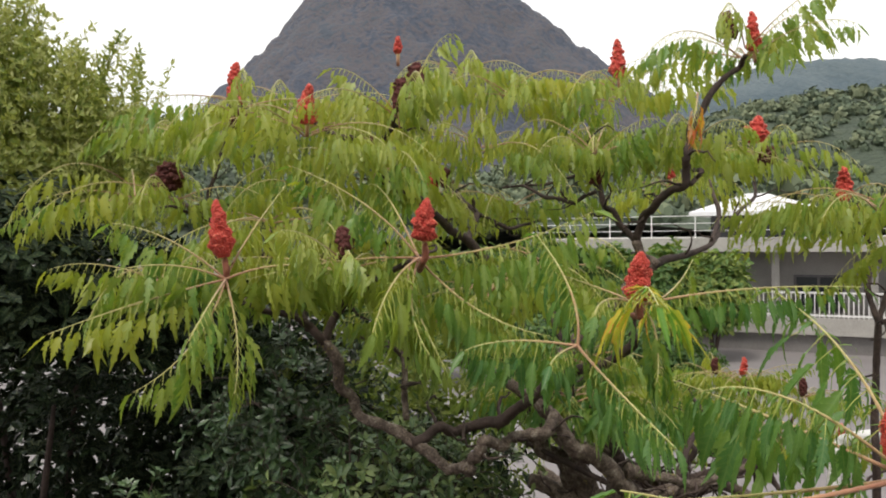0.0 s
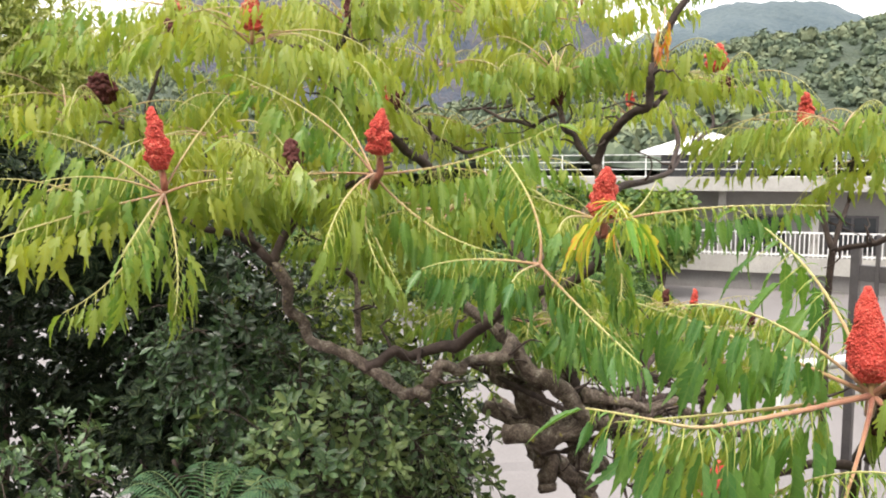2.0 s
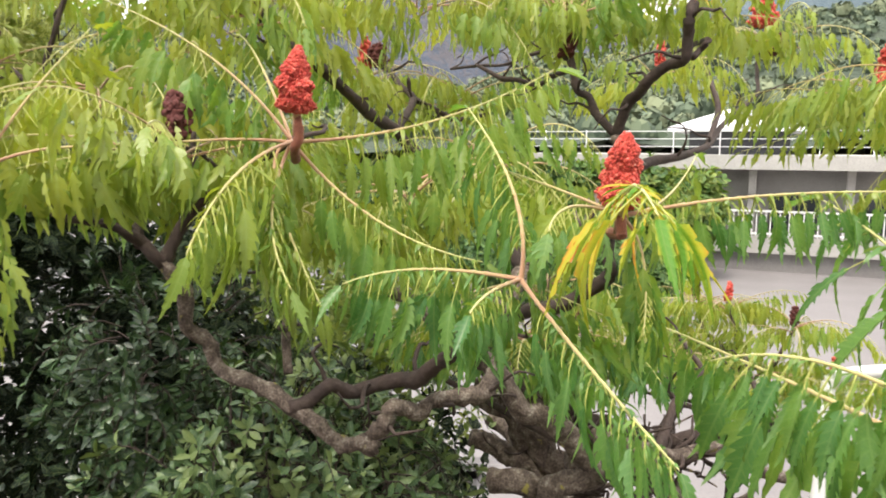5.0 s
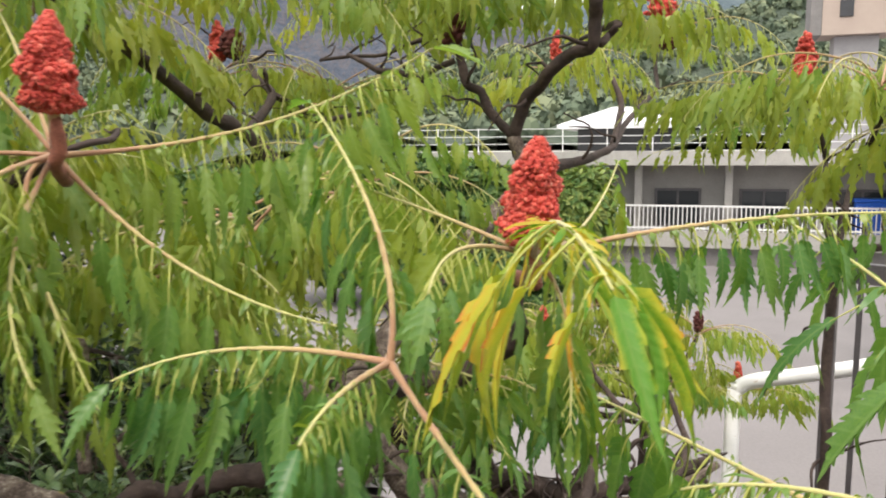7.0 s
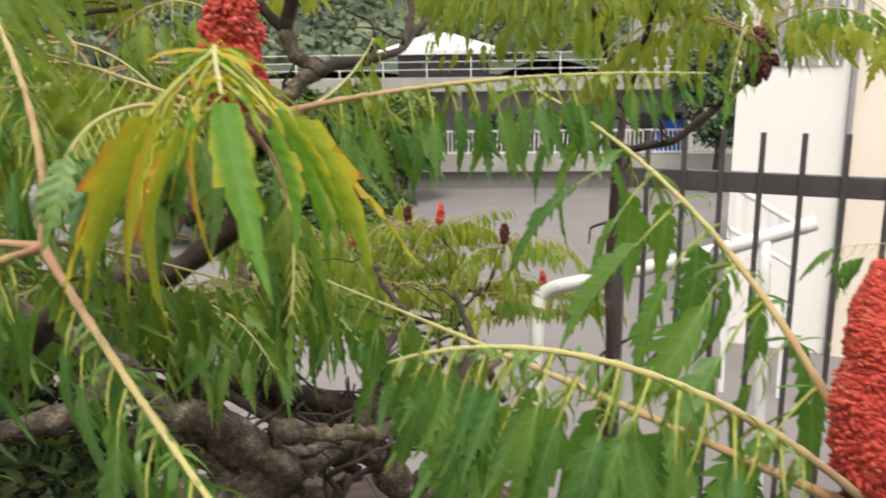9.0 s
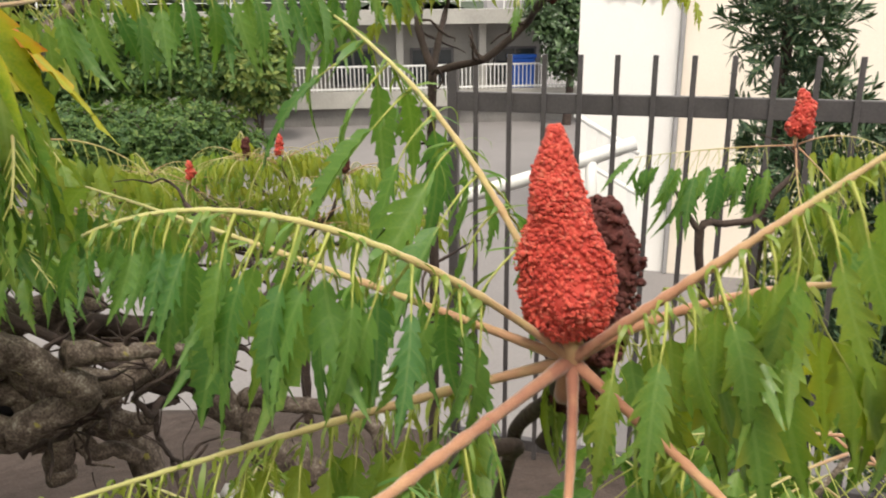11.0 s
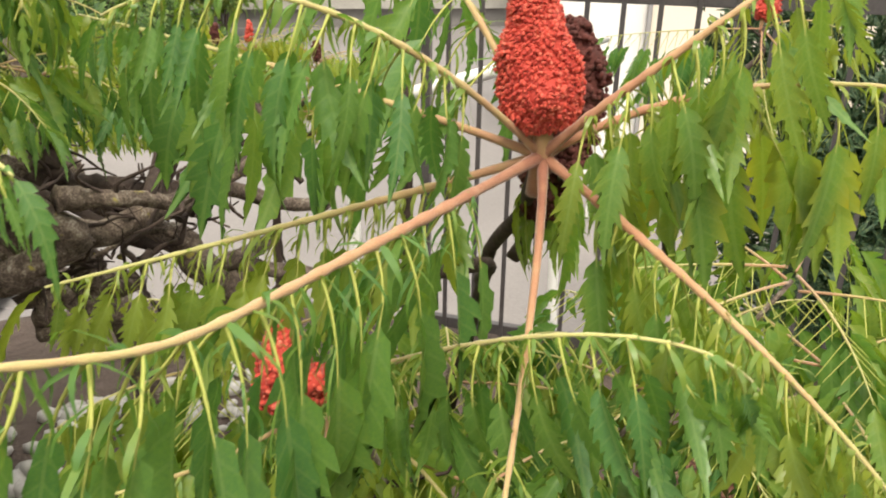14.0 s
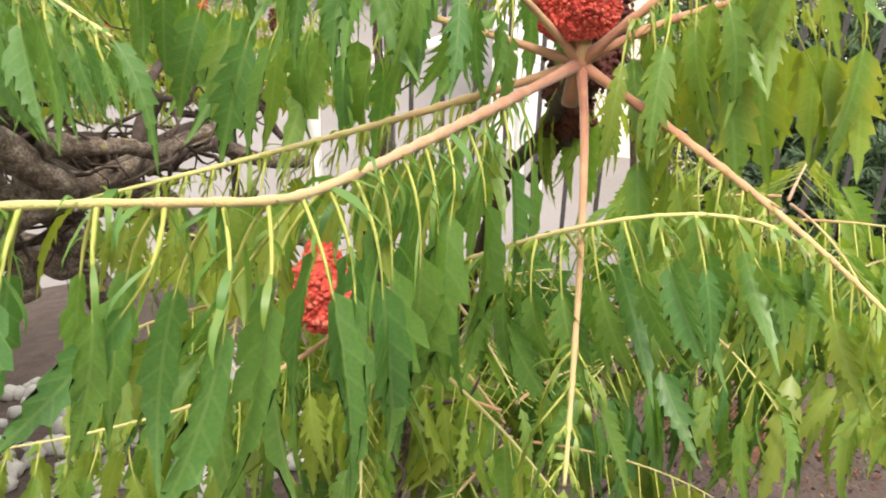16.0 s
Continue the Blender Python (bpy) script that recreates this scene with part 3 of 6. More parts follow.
def foliage(name, parent, blobs, per, size, material, seed, cup=0.5, tufts=5, broad=0.62, w=0.42, label="", droop=0.0, shell=0.55, tint=(0.15, 0.6)):
    """A crown of leaf tufts spread through lumpy volumes (x, y, z, rx, ry, rz), denser towards their outside."""
    rng = np.random.RandomState(seed)
    sv, sf, sa = simple_leaf(4, w, 0.25, 0, broad=broad)
    unit = lambda a: a / (np.linalg.norm(a, axis=1)[:, None] + 1e-9)
    b = Buf()
    for x, y, z, rx, ry, rz in blobs:
        n = int(per * (rx * ry * rz) ** (2 / 3) * 50)
        d = unit(rng.randn(n, 3))
        lump = np.array([noise.noise(V(q * 2.3 + (x, y, z))) for q in d])
        rr = (shell + (1 - shell) * rng.rand(n) ** 0.6) * (0.86 + 0.34 * lump)
        c = np.array((x, y, z)) + d * rr[:, None] * (rx, ry, rz)
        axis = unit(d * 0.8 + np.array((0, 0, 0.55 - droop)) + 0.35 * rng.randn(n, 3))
        # upward tufts reach lighter tints: light from above put into the leaf colour
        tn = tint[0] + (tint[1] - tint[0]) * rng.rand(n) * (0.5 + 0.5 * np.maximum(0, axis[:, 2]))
        for k in range(tufts):
            e = unit(np.cross(axis, rng.randn(n, 3)))
            Y = unit(axis * cup + e * (1 - cup * 0.5))
            X = unit(np.cross(Y, axis + 0.2 * rng.randn(n, 3)))
            Z = np.cross(X, Y)
            g = (size * (0.7 + 0.6 * rng.rand(n)))[:, None, None]
            p = (c + axis * (0.12 * size * k / tufts))[:, None] + g * (sv[None, :, :1] * X[:, None] + sv[None, :, 1:2] * Y[:, None] + sv[None, :, 2:] * Z[:, None])
            at = np.tile(sa, (n, 1))
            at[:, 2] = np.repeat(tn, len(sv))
            f = (np.array(sf)[None] + (np.arange(n) * len(sv))[:, None, None]).reshape(-1, 4).tolist()
            b.add(p.reshape(-1, 3), f, 0, at)
    return tagged(link(name, b.mesh(name, [material], smooth=False), parent, label), kind="stuff")

# ---- ground, terrace, plaza ----
PLAZA = -2.4
b = Buf()
rings = [0.5, 3, 8, 15, 30, 60, 120, 250, 500, 1000, 2000, 4500]
verts = [(0, 0, PLAZA)] + [(r * math.cos(a), 10 + r * math.sin(a), PLAZA + 0.0 * r) for r in rings for a in [2 * math.pi * k / 48 for k in range(48)]]
faces = [(0, 1 + k, 1 + (k + 1) % 48) for k in range(48)]
faces += [(1 + i * 48 + k, 1 + (i + 1) * 48 + k, 1 + (i + 1) * 48 + (k + 1) % 48, 1 + i * 48 + (k + 1) % 48) for i in range(len(rings) - 1) for k in range(48)]
b.add(verts, faces)
tagged(link("ground", b.mesh("ground", [ASPHALT])), "pale grey asphalt plaza below the garden", "ground", kind="structure")


def slope(x, y):
    """Height of the sloping garden bank."""
    r = math.hypot(x - 0.3, y - 0.8)
    return -0.3 * max(0.0, r - 1.2) + 0.02 * noise.noise(V((x * 3, y * 3, 0)))


EDGE = [(-9, 7.5), (0.0, 7.5), (0.7, 6.7), (1.8, 6.2), (2.5, 5.2), (2.9, 3.9), (3.45, 3.1), (4.6, 1.45), (6.5, -1.4), (6, -6), (-9, -6)]
rim_pts = []
for (x0, y0), (x1, y1) in zip(EDGE, EDGE[1:] + EDGE[:1]):
    k = max(2, int(math.hypot(x1 - x0, y1 - y0) / 0.35))
    rim_pts += [(x0 + (x1 - x0) * i / k, y0 + (y1 - y0) * i / k) for i in range(k)]
b = Buf()
R, N = 26, len(rim_pts)
verts = []
for i in range(R + 1):
    f = i / R
    for x, y in rim_pts:
        px, py = 0.3 + (x - 0.3) * f, 0.8 + (y - 0.8) * f
        verts.append((px, py, slope(px, py)))
verts += [(x, y, PLAZA - 0.05) for x, y in rim_pts]
faces = [(i * N + k, (i + 1) * N + k, (i + 1) * N + (k + 1) % N, i * N + (k + 1) % N) for i in range(R) for k in range(N)]
b.add(verts, faces, 0)
wall_faces = [(R * N + k, (R + 1) * N + k, (R + 1) * N + (k + 1) % N, R * N + (k + 1) % N) for k in range(N)]
b.f += wall_faces
b.m += [1] * N
tagged(link("garden_bank", b.mesh("garden_bank", [SOIL, CONCRETE])), "sloping soil garden bank held by a concrete retaining wall", "garden bed", kind="structure")

# unseen plain wall added behind the path to block low sky light
tagged(part("wall_south", box((-9, -2.9, -0.9), (6, -2.6, 3.6), 0.02), DARKCON, None), "unseen plain dark wall added to block low sky light", "wall", kind="structure")

# mulch bed near the fence
b = Buf()
verts, faces = [], []
for i in range(13):
    for j in range(13):
        a, r = 2 * math.pi * j / 12, i / 12
        x, y = 2.55 + 0.3 * r * math.cos(a) * (1 + 0.15 * math.sin(3 * a)), 1.8 + 0.25 * r * math.sin(a)
        verts.append((x, y, slope(x, y) - 0.004 + 0.03 * (1 - r * r) + 0.012 * noise.noise(V((x * 14, y * 14, 2)))))
faces = [(i * 13 + j, (i + 1) * 13 + j, (i + 1) * 13 + j + 1, i * 13 + j + 1) for i in range(12) for j in range(12)]
b.add(verts, faces)
tagged(link("mulch_bed", b.mesh("mulch_bed", [MULCH])), "reddish bark mulch spread on the garden bank", "mulch", kind="structure")

b = Buf()
rng = np.random.RandomState(77)
chip = np.array(((-1, -0.4, 0), (0.2, -0.6, 0.1), (1, 0.1, 0), (0.1, 0.5, 0.15), (0, 0, 0.35)), float)
for k in range(3200):
    a, r = 6.2832 * rng.rand(), min(1.9, abs(rng.randn()) * 0.75)
    x, y = 2.55 + 0.46 * r * math.cos(a), 1.8 + 0.38 * r * math.sin(a)
    M = np.array(Euler((0.5 * rng.randn(), 0.5 * rng.randn(), 6 * rng.rand())).to_matrix())
    b.add(np.array((x, y, slope(x, y) + (0.03 if r < 0.8 else 0.006) + 0.02 * rng.rand())) + chip * (0.005 + 0.008 * rng.rand()) @ M.T, [(0, 1, 4), (1, 2, 4), (2, 3, 4), (3, 0, 4), (3, 2, 1, 0)])
tagged(link("bark_chips", b.mesh("bark_chips", [CHIPS], smooth=False)), "loose reddish bark chips and dry leaf litter", "mulch", kind="stuff")

# ---- hills and mountain ----
def relief(name, label, x0, x1, y0, y1, nx, ny, height, material):
    b = Buf()
    verts = []
    for i in range(nx + 1):
        for j in range(ny + 1):
            x, y = x0 + (x1 - x0) * i / nx, y0 + (y1 - y0) * j / ny
            verts.append((x, y, height(x, y)))
    m = ny + 1
    b.add(verts, [(i * m + j, (i + 1) * m + j, (i + 1) * m + j + 1, i * m + j + 1) for i in range(nx) for j in range(ny)])
    return tagged(link(name, b.mesh(name, [material])), label, "mountain", kind="structure")


def rough_noise(x, y, s, o=0.0):
    return noise.fractal(V((x / s, y / s, o)), 1.0, 2.0, 6)


def peak(x, y):
    d = math.hypot((x - 45) * (1.28 if x < 45 else 1.0), (y - 1400) * 1.5)
    return max(PLAZA - 6, 640 - math.sqrt((0.87 * d) ** 2 + 140**2) + 30 * rough_noise(x, y, 170) + 15 * rough_noise(x, y, 34))


def far_hill(x, y):
    d = math.hypot((x - 1060) / 1.75, y - 1750)
    return max(PLAZA - 6, 400 * math.exp(-((d / 380) ** 2)) + 22 * rough_noise(x, y, 130, 3) + 5 * rough_noise(x, y, 20))


def near_hill(x, y):
    along = (x - 80) / 620
    crest = 42 + 105 * max(0, min(1.2, along)) ** 0.8 + 0.3 * max(0, min(220, -x))
    d = (y - 620 + 0.45 * x) / 190
    return max(PLAZA - 6, crest * math.exp(-d * d) + 9 * rough_noise(x, y, 70, 7) + 3 * rough_noise(x, y, 14))


relief("mountain", "steep wooded mountain with brown bare patches and haze in its blue-grey colour", -800, 900, 850, 1950, 220, 120, peak, ROCKY)
relief("far_hill", "distant wooded hill with haze in its blue-green colour", 500, 2000, 1100, 2200, 90, 60, far_hill, HAZEHILL)
hill = relief("wooded_hill", "green hillside covered with trees", -450, 900, 150, 860, 130, 80, near_hill, WOODS)
b = Buf()
rng = np.random.RandomState(5)
count = 0
while count < 7200:
    x, y = -400 + 1200 * rng.rand(), 160 + 560 * rng.rand()
    h = near_hill(x, y)
    if h < 2:
        continue
    count += 1
    r = 2.6 + 3.0 * rng.rand()
    mid = np.array((x, y, h + r * 0.45))
    tone = 0.15 + 0.6 * rng.rand()
    a = np.zeros((len(ICO_V), 4))
    # core a step darker: shade inside the crown put into its tint
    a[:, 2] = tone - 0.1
    b.add(mid + ICO_V * (0.72 * r, 0.72 * r, 0.8 * r), ICO_F, 0, a)
    # a shell of leaf clumps round the core
    n = 44
    d = rng.randn(n, 3) * (1, 1, 1.1) + (0, 0, 0.3)
    d /= np.linalg.norm(d, axis=1)[:, None]
    e = np.cross(d, rng.randn(n, 3))
    e /= np.linalg.norm(e, axis=1)[:, None]
    g = np.cross(d, e)
    e, g = e + 0.5 * d * rng.randn(n, 1), g + 0.5 * d * rng.randn(n, 1)
    c = mid + d * r * (0.72 + 0.3 * rng.rand(n, 1))
    q = r * (0.16 + 0.16 * rng.rand(n, 1))
    a = np.zeros((4 * n, 4))
    # clumps that face up are tinted lighter: light from above put into colour
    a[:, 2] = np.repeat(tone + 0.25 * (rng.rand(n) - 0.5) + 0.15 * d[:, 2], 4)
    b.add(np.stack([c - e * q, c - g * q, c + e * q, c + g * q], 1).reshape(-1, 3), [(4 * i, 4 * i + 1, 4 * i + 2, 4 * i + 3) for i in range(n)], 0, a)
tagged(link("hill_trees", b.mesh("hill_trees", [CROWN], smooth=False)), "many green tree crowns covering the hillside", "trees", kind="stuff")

# ---- pavilion across the plaza ----
BU = (0.86, -0.51, 0)
BM = frame_of((11.5, 25, PLAZA), BU)
pav = thing("pavilion", "low pale concrete building with flat terrace and white upper roof", "building", at=BM.translation)


def bpart(name, lo, hi, material, label="", bevel=0.0, parent=None):
    return part(name, box(lo, hi, bevel, BM), material, parent or pav, label)


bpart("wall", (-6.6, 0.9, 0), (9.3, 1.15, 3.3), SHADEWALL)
bpart("plinth", (-6.6, 0.2, 0), (14, 0.9, 0.62), DARKCON, "dark concrete base")
bpart("low_wall", (-6.6, 0.0, 0.6), (14, 0.22, 1.15), CONCRETE, "pale concrete parapet below the railing")
bpart("roof_slab", (-6.9, -0.5, 3.3), (9.6, 7, 3.75), CONCRETE, "pale concrete roof edge")
bpart("side_wall", (9.05, 1.15, 0), (9.3, 6.8, 3.3), CONCRETE)
for s in (-5.2, -1.9, 1.35, 4.2, 7.0):
    bpart("pillar", (s, 0.25, 0.6), (s + 0.24, 0.5, 3.3), CONCRETE, "", 0.02)
for s in (-4.6, -1.3, 2.0, 4.7, 7.6):
    w = bpart("window", (s, 0.82, 1.25), (s + 1.5, 0.9, 2.5), STEEL, "dark framed window")
    part("pane", box((s + 0.08, 0.80, 1.33), (s + 0.71, 0.815, 2.42), 0, BM), GLASS, w)
    part("pane", box((s + 0.79, 0.80, 1.33), (s + 1.42, 0.815, 2.42), 0, BM), GLASS, w)
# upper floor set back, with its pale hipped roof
# near-black colour paints in the shade under the roof and stands for windows
bpart("upper_wall", (-0.8, 2.2, 3.75), (2.5, 6, 4.55), NEARBLACK, "upper storey coloured near black for roof shade and dark windows")
bm = bmesh.new()
hip = [bm.verts.new(BM @ V(p)) for p in ((-1.45, 1.4, 4.55), (3.05, 1.4, 4.55), (3.05, 6.8, 4.55), (-1.45, 6.8, 4.55), (-1.45, 1.4, 4.68), (3.05, 1.4, 4.68), (3.05, 6.8, 4.68), (-1.45, 6.8, 4.68), (0.3, 4, 5.4), (0.95, 4, 5.4))]
for q in ((0, 1, 5, 4), (1, 2, 6, 5), (2, 3, 7, 6), (3, 0, 4, 7), (4, 5, 9, 8), (6, 7, 8, 9), (5, 6, 9), (7, 4, 8), (3, 2, 1, 0)):
    bm.faces.new([hip[i] for i in q])
part("upper_roof", bm, ROOFING, pav, "pale hipped sheet roof")
for z in (4.0, 4.25, 4.5):
    bpart("terrace_rail", (-6.85, -0.38, z), (9.4, -0.35, z + 0.022), WHITEPAINT, "white terrace railing")
for k in range(12):
    bpart("terrace_post", (-6.8 + 1.45 * k, -0.385, 3.75), (-6.77 + 1.45 * k, -0.345, 4.55), WHITEPAINT)

railing = thing("plaza_railing", "white painted metal railing on a concrete parapet", "railing", at=BM @ V((0, 0, 1.15)))
for z in (1.2, 1.93):
    part("rail", box((-6.6, 0.06, z), (14, 0.11, z + 0.06), 0, BM), WHITEPAINT, railing)
for k in range(148):
    s = -6.55 + 0.139 * k
    part("bar", box((s, 0.07, 1.15), (s + 0.03, 0.1, 1.95), 0, BM), WHITEPAINT, railing)
bin_ = thing("blue_container", "blue plastic container behind the white railing", "container", at=BM @ V((8.6, 0.7, 0.9)))
part("body", box((8.1, 0.5, 0.9), (9.0, 0.88, 2.12), 0.05, BM), BLUE, bin_)
part("lid", box((8.05, 0.45, 2.12), (9.05, 0.89, 2.24), 0.04, BM), BLUE, bin_)
stand = thing("container_stand", "concrete stand carrying the container", "plinth", at=BM @ V((8.6, 0.7, 0.62)))
part("block", box((8.0, 0.4, 0.62), (9.1, 0.89, 0.895), 0.02, BM), CONCRETE, stand)

# shrub bed at the far side of the plaza
for k, (p, r) in enumerate((((5.380, 24.566, 0.058), 1.6), ((7.263, 24.084, -0.044), 1.3), ((3.377, 25.557, -0.136), 1.8), ((1.292, 26.579, -0.244), 1.8), ((-1.057, 27.680, -0.262), 1.8), ((-3.677, 28.875, -0.087), 2.0), ((8.8, 23.6, -0.1), 1.3), ((10.1, 22.9, -0.3), 1.2))):
    bed = thing("rounded_shrub", "rounded light green shrub along the far side of the plaza", "shrub", "rounded shrubs along the plaza", at=(p[0], p[1], PLAZA))
    for q in range(4):
        tube_part("stem", [(p[0], p[1], PLAZA - 0.05, 0.06), (p[0] + 0.3 * math.cos(q * 1.7), p[1] + 0.3 * math.sin(q * 1.7), p[2] - 0.6, 0.04), (p[0] + 0.8 * math.cos(q * 1.7), p[1] + 0.7 * math.sin(q * 1.7), p[2] + 0.5, 0.015)], DARKBARK, bed, sides=5)
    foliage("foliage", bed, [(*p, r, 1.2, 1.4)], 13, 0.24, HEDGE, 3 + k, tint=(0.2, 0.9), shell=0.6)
for k, (p, r) in enumerate((((2.273, 20.564, -0.596), 1.5), ((3.802, 19.476, -0.734), 1.4), ((5.536, 19.525, -0.815), 1.3), ((6.922, 19.205, -0.826), 1.1), ((4.365, 19.151, -0.898), 1.4), ((5.741, 18.568, -1.113), 1.2))):
    bed = thing("low_shrub", "low spreading green shrub beside the plaza", "shrub", "low shrubs by the plaza", at=(p[0], p[1], PLAZA))
    for q in range(5):
        tube_part("stem", [(p[0], p[1], PLAZA - 0.05, 0.04), (p[0] + 0.25 * math.cos(q * 1.3), p[1] + 0.25 * math.sin(q * 1.3), p[2] - 0.3, 0.03), (p[0] + 0.7 * math.cos(q * 1.3), p[1] + 0.6 * math.sin(q * 1.3), p[2] + 0.2, 0.01)], DARKBARK, bed, sides=5)
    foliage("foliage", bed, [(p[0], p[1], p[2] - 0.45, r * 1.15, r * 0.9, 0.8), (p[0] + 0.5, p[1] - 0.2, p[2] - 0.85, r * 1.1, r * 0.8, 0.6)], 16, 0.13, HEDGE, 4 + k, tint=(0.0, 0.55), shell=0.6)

# ---- white building beside the plaza ----
WU = (0.62, -0.785, 0)
WM = frame_of((*(8.850, 8.812, 0.188)[:2], PLAZA), WU)
house = thing("rendered_house", "white and cream rendered house wall beyond the fence", "building", at=WM.translation)


def wpart(name, lo, hi, material, label="", bevel=0.0, parent=None):
    return part(name, box(lo, hi, bevel, WM), material, parent or house, label)


wpart("wall", (0, 0, 0), (1.36, 6, 6.2), RENDERW, "white rendered wall")
wpart("wall", (1.43, -0.05, 0), (9, 6, 6.2), CREAM, "cream rendered wall")
wpart("downpipe", (1.365, -0.12, 0), (1.425, -0.02, 6.2), SHUTTER, "grey downpipe", 0.02)
wpart("roof", (-0.4, -0.5, 6.2), (9.4, 6.4, 6.4), ROOFING)
win = wpart("window", (0.35, -0.02, 3.9), (1.25, 0.0, 5.2), SHUTTER, "grey window with white bars")
for k in range(5):
    wpart("bar", (0.37 + 0.2 * k, -0.05, 3.9), (0.41 + 0.2 * k, -0.021, 5.2), WHITEPAINT, "", 0, win)

ST0, ST1 = (7.440, 7.501, 0.161), (8.007, 6.958, -0.303)
stair = thing("stair_railing", "white painted sloping stair railing with flat balusters", "railing", at=(ST0[0], ST0[1], PLAZA))
tube_part("handrail", [(*ST0, 0.035), (*[(i + j) / 2 for i, j in zip(ST0, ST1)], 0.035), (*ST1, 0.035)], WHITEPAINT, stair, sides=8)
tube_part("lower_rail", [(ST0[0], ST0[1], ST0[2] - 0.5, 0.03), (*[(i + j) / 2 - (0.5 if k == 2 else 0) for k, (i, j) in enumerate(zip(ST0, ST1))], 0.03), (ST1[0], ST1[1], ST1[2] - 0.5, 0.03)], WHITEPAINT, stair, sides=8)
SM = frame_of((0, 0, 0), (ST1[0] - ST0[0], ST1[1] - ST0[1], 0))
for k in range(6):
    p = SM.inverted() @ V([i + (j - i) * (k + 0.3) / 6 for i, j in zip(ST0, ST1)])
    part("post" if k in (0, 5) else "baluster", box((p.x - 0.03, p.y - 0.012, PLAZA if k in (0, 5) else p.z - 0.5), (p.x + 0.03, p.y + 0.012, p.z - 0.01), 0, SM), WHITEPAINT, stair)
far_tree = thing("dark_tree", "dark green leafy tree between the pavilion and the house", "tree", at=(*(19.453, 19.224, 0.305)[:2], PLAZA))
FT = (19.453, 19.224, 0.305)
tube_part("trunk", [(FT[0], FT[1], PLAZA - 0.1, 0.16), (FT[0] + 0.1, FT[1], FT[2] - 1.5, 0.13), (FT[0], FT[1], FT[2] + 0.5, 0.05)], DARKBARK, far_tree, sides=7)
foliage("crown", far_tree, [(*FT, 1.1, 1.1, 1.4), (FT[0] + 0.5, FT[1] + 0.3, FT[2] + 1.6, 1.2, 1.1, 1.2), (FT[0] - 0.6, FT[1] + 0.3, FT[2] + 0.9, 0.9, 0.9, 1.0)], 9, 0.22, BROADLEAF, 8, tint=(0.2, 0.7), shell=0.4)

# beige box high on the far side
tan = thing("beige_annex", "beige rendered block with a small arched opening", "building", at=(30.750, 35.774, 7.193))
TM = frame_of((29.605, 36.053, 7.144), (0.84, -0.54, 0))
part("wall", box((-0.2, 0, 0), (3.2, 2.5, 4.5), 0.02, TM), TAN, tan)
part("corner", box((-0.75, 0.05, 0.02), (-0.2, 2.4, 4.5), 0.02, TM), DARKCON, tan)
part("opening", box((0.6, -0.05, 0.9), (1.25, 0.0, 1.75), 0.02, TM), NEARBLACK, tan)
part("support", box((0.5, 0.6, -12), (2.6, 2.2, -0.004), 0.02, TM), SHUTTER, tan)

# ---- metal fence at the edge of the bank ----
FU = V((0.57, -0.82, 0)).normalized()
F0 = V((3.17, 3.13, 0))
fence = thing("metal_fence", "grey painted steel fence with upright bars at the bank's edge", "fence", at=(F0.x, F0.y, -0.85))
FM = frame_of((F0.x, F0.y, 0), FU)
part("top_rail", box((-0.78, -0.02, 0.965), (4.5, 0.02, 1.05), 0.004, FM), STEEL, fence)
part("bottom_rail", box((-0.78, -0.02, -0.72), (4.5, 0.02, -0.66), 0.004, FM), STEEL, fence)
for k in range(34):
    s = -0.70 + 0.152 * k
    part("bar", box((s, -0.034, -0.9), (s + 0.022, -0.0215, 1.215), 0.003, FM), STEEL, fence)
part("post", box((-0.825, -0.022, -1.1), (-0.78, 0.022, 1.15), 0.005, FM), STEEL, fence, "thick end post")
part("post", box((3.2, 0.022, -1.3), (3.26, 0.08, 1.2), 0.005, FM), STEEL, fence)

# ---- white tube handrail beyond the fence ----
rail = thing("tube_handrail", "white painted tube handrail with a rounded bend", "handrail", at=(2.476, 4.112, -0.904))
tube_part("tube", [(2.331, 3.925, -1.747, 0.038), (2.551, 4.219, -0.439, 0.038), (2.665, 4.368, 0.230, 0.038), (2.699, 4.374, 0.317, 0.039), (2.771, 4.317, 0.367, 0.038), (2.934, 4.186, 0.419, 0.038), (3.340, 3.894, 0.557, 0.038), (3.763, 3.599, 0.722, 0.038)], WHITEPAINT, rail, sides=12)
tube_part("post", [(3.573, 3.725, 0.637, 0.03), (3.399, 3.526, -0.3, 0.03), (3.225, 3.327, -1.235, 0.03)], WHITEPAINT, rail, sides=10)

# ---- the large cut-leaved sumac ----
TRUNK = (1.05, 2.85)
big = thing("sumac_tree", "spreading cut-leaved sumac with gnarled limbs and red fruit cones", "tree", at=(*TRUNK, slope(*TRUNK)))


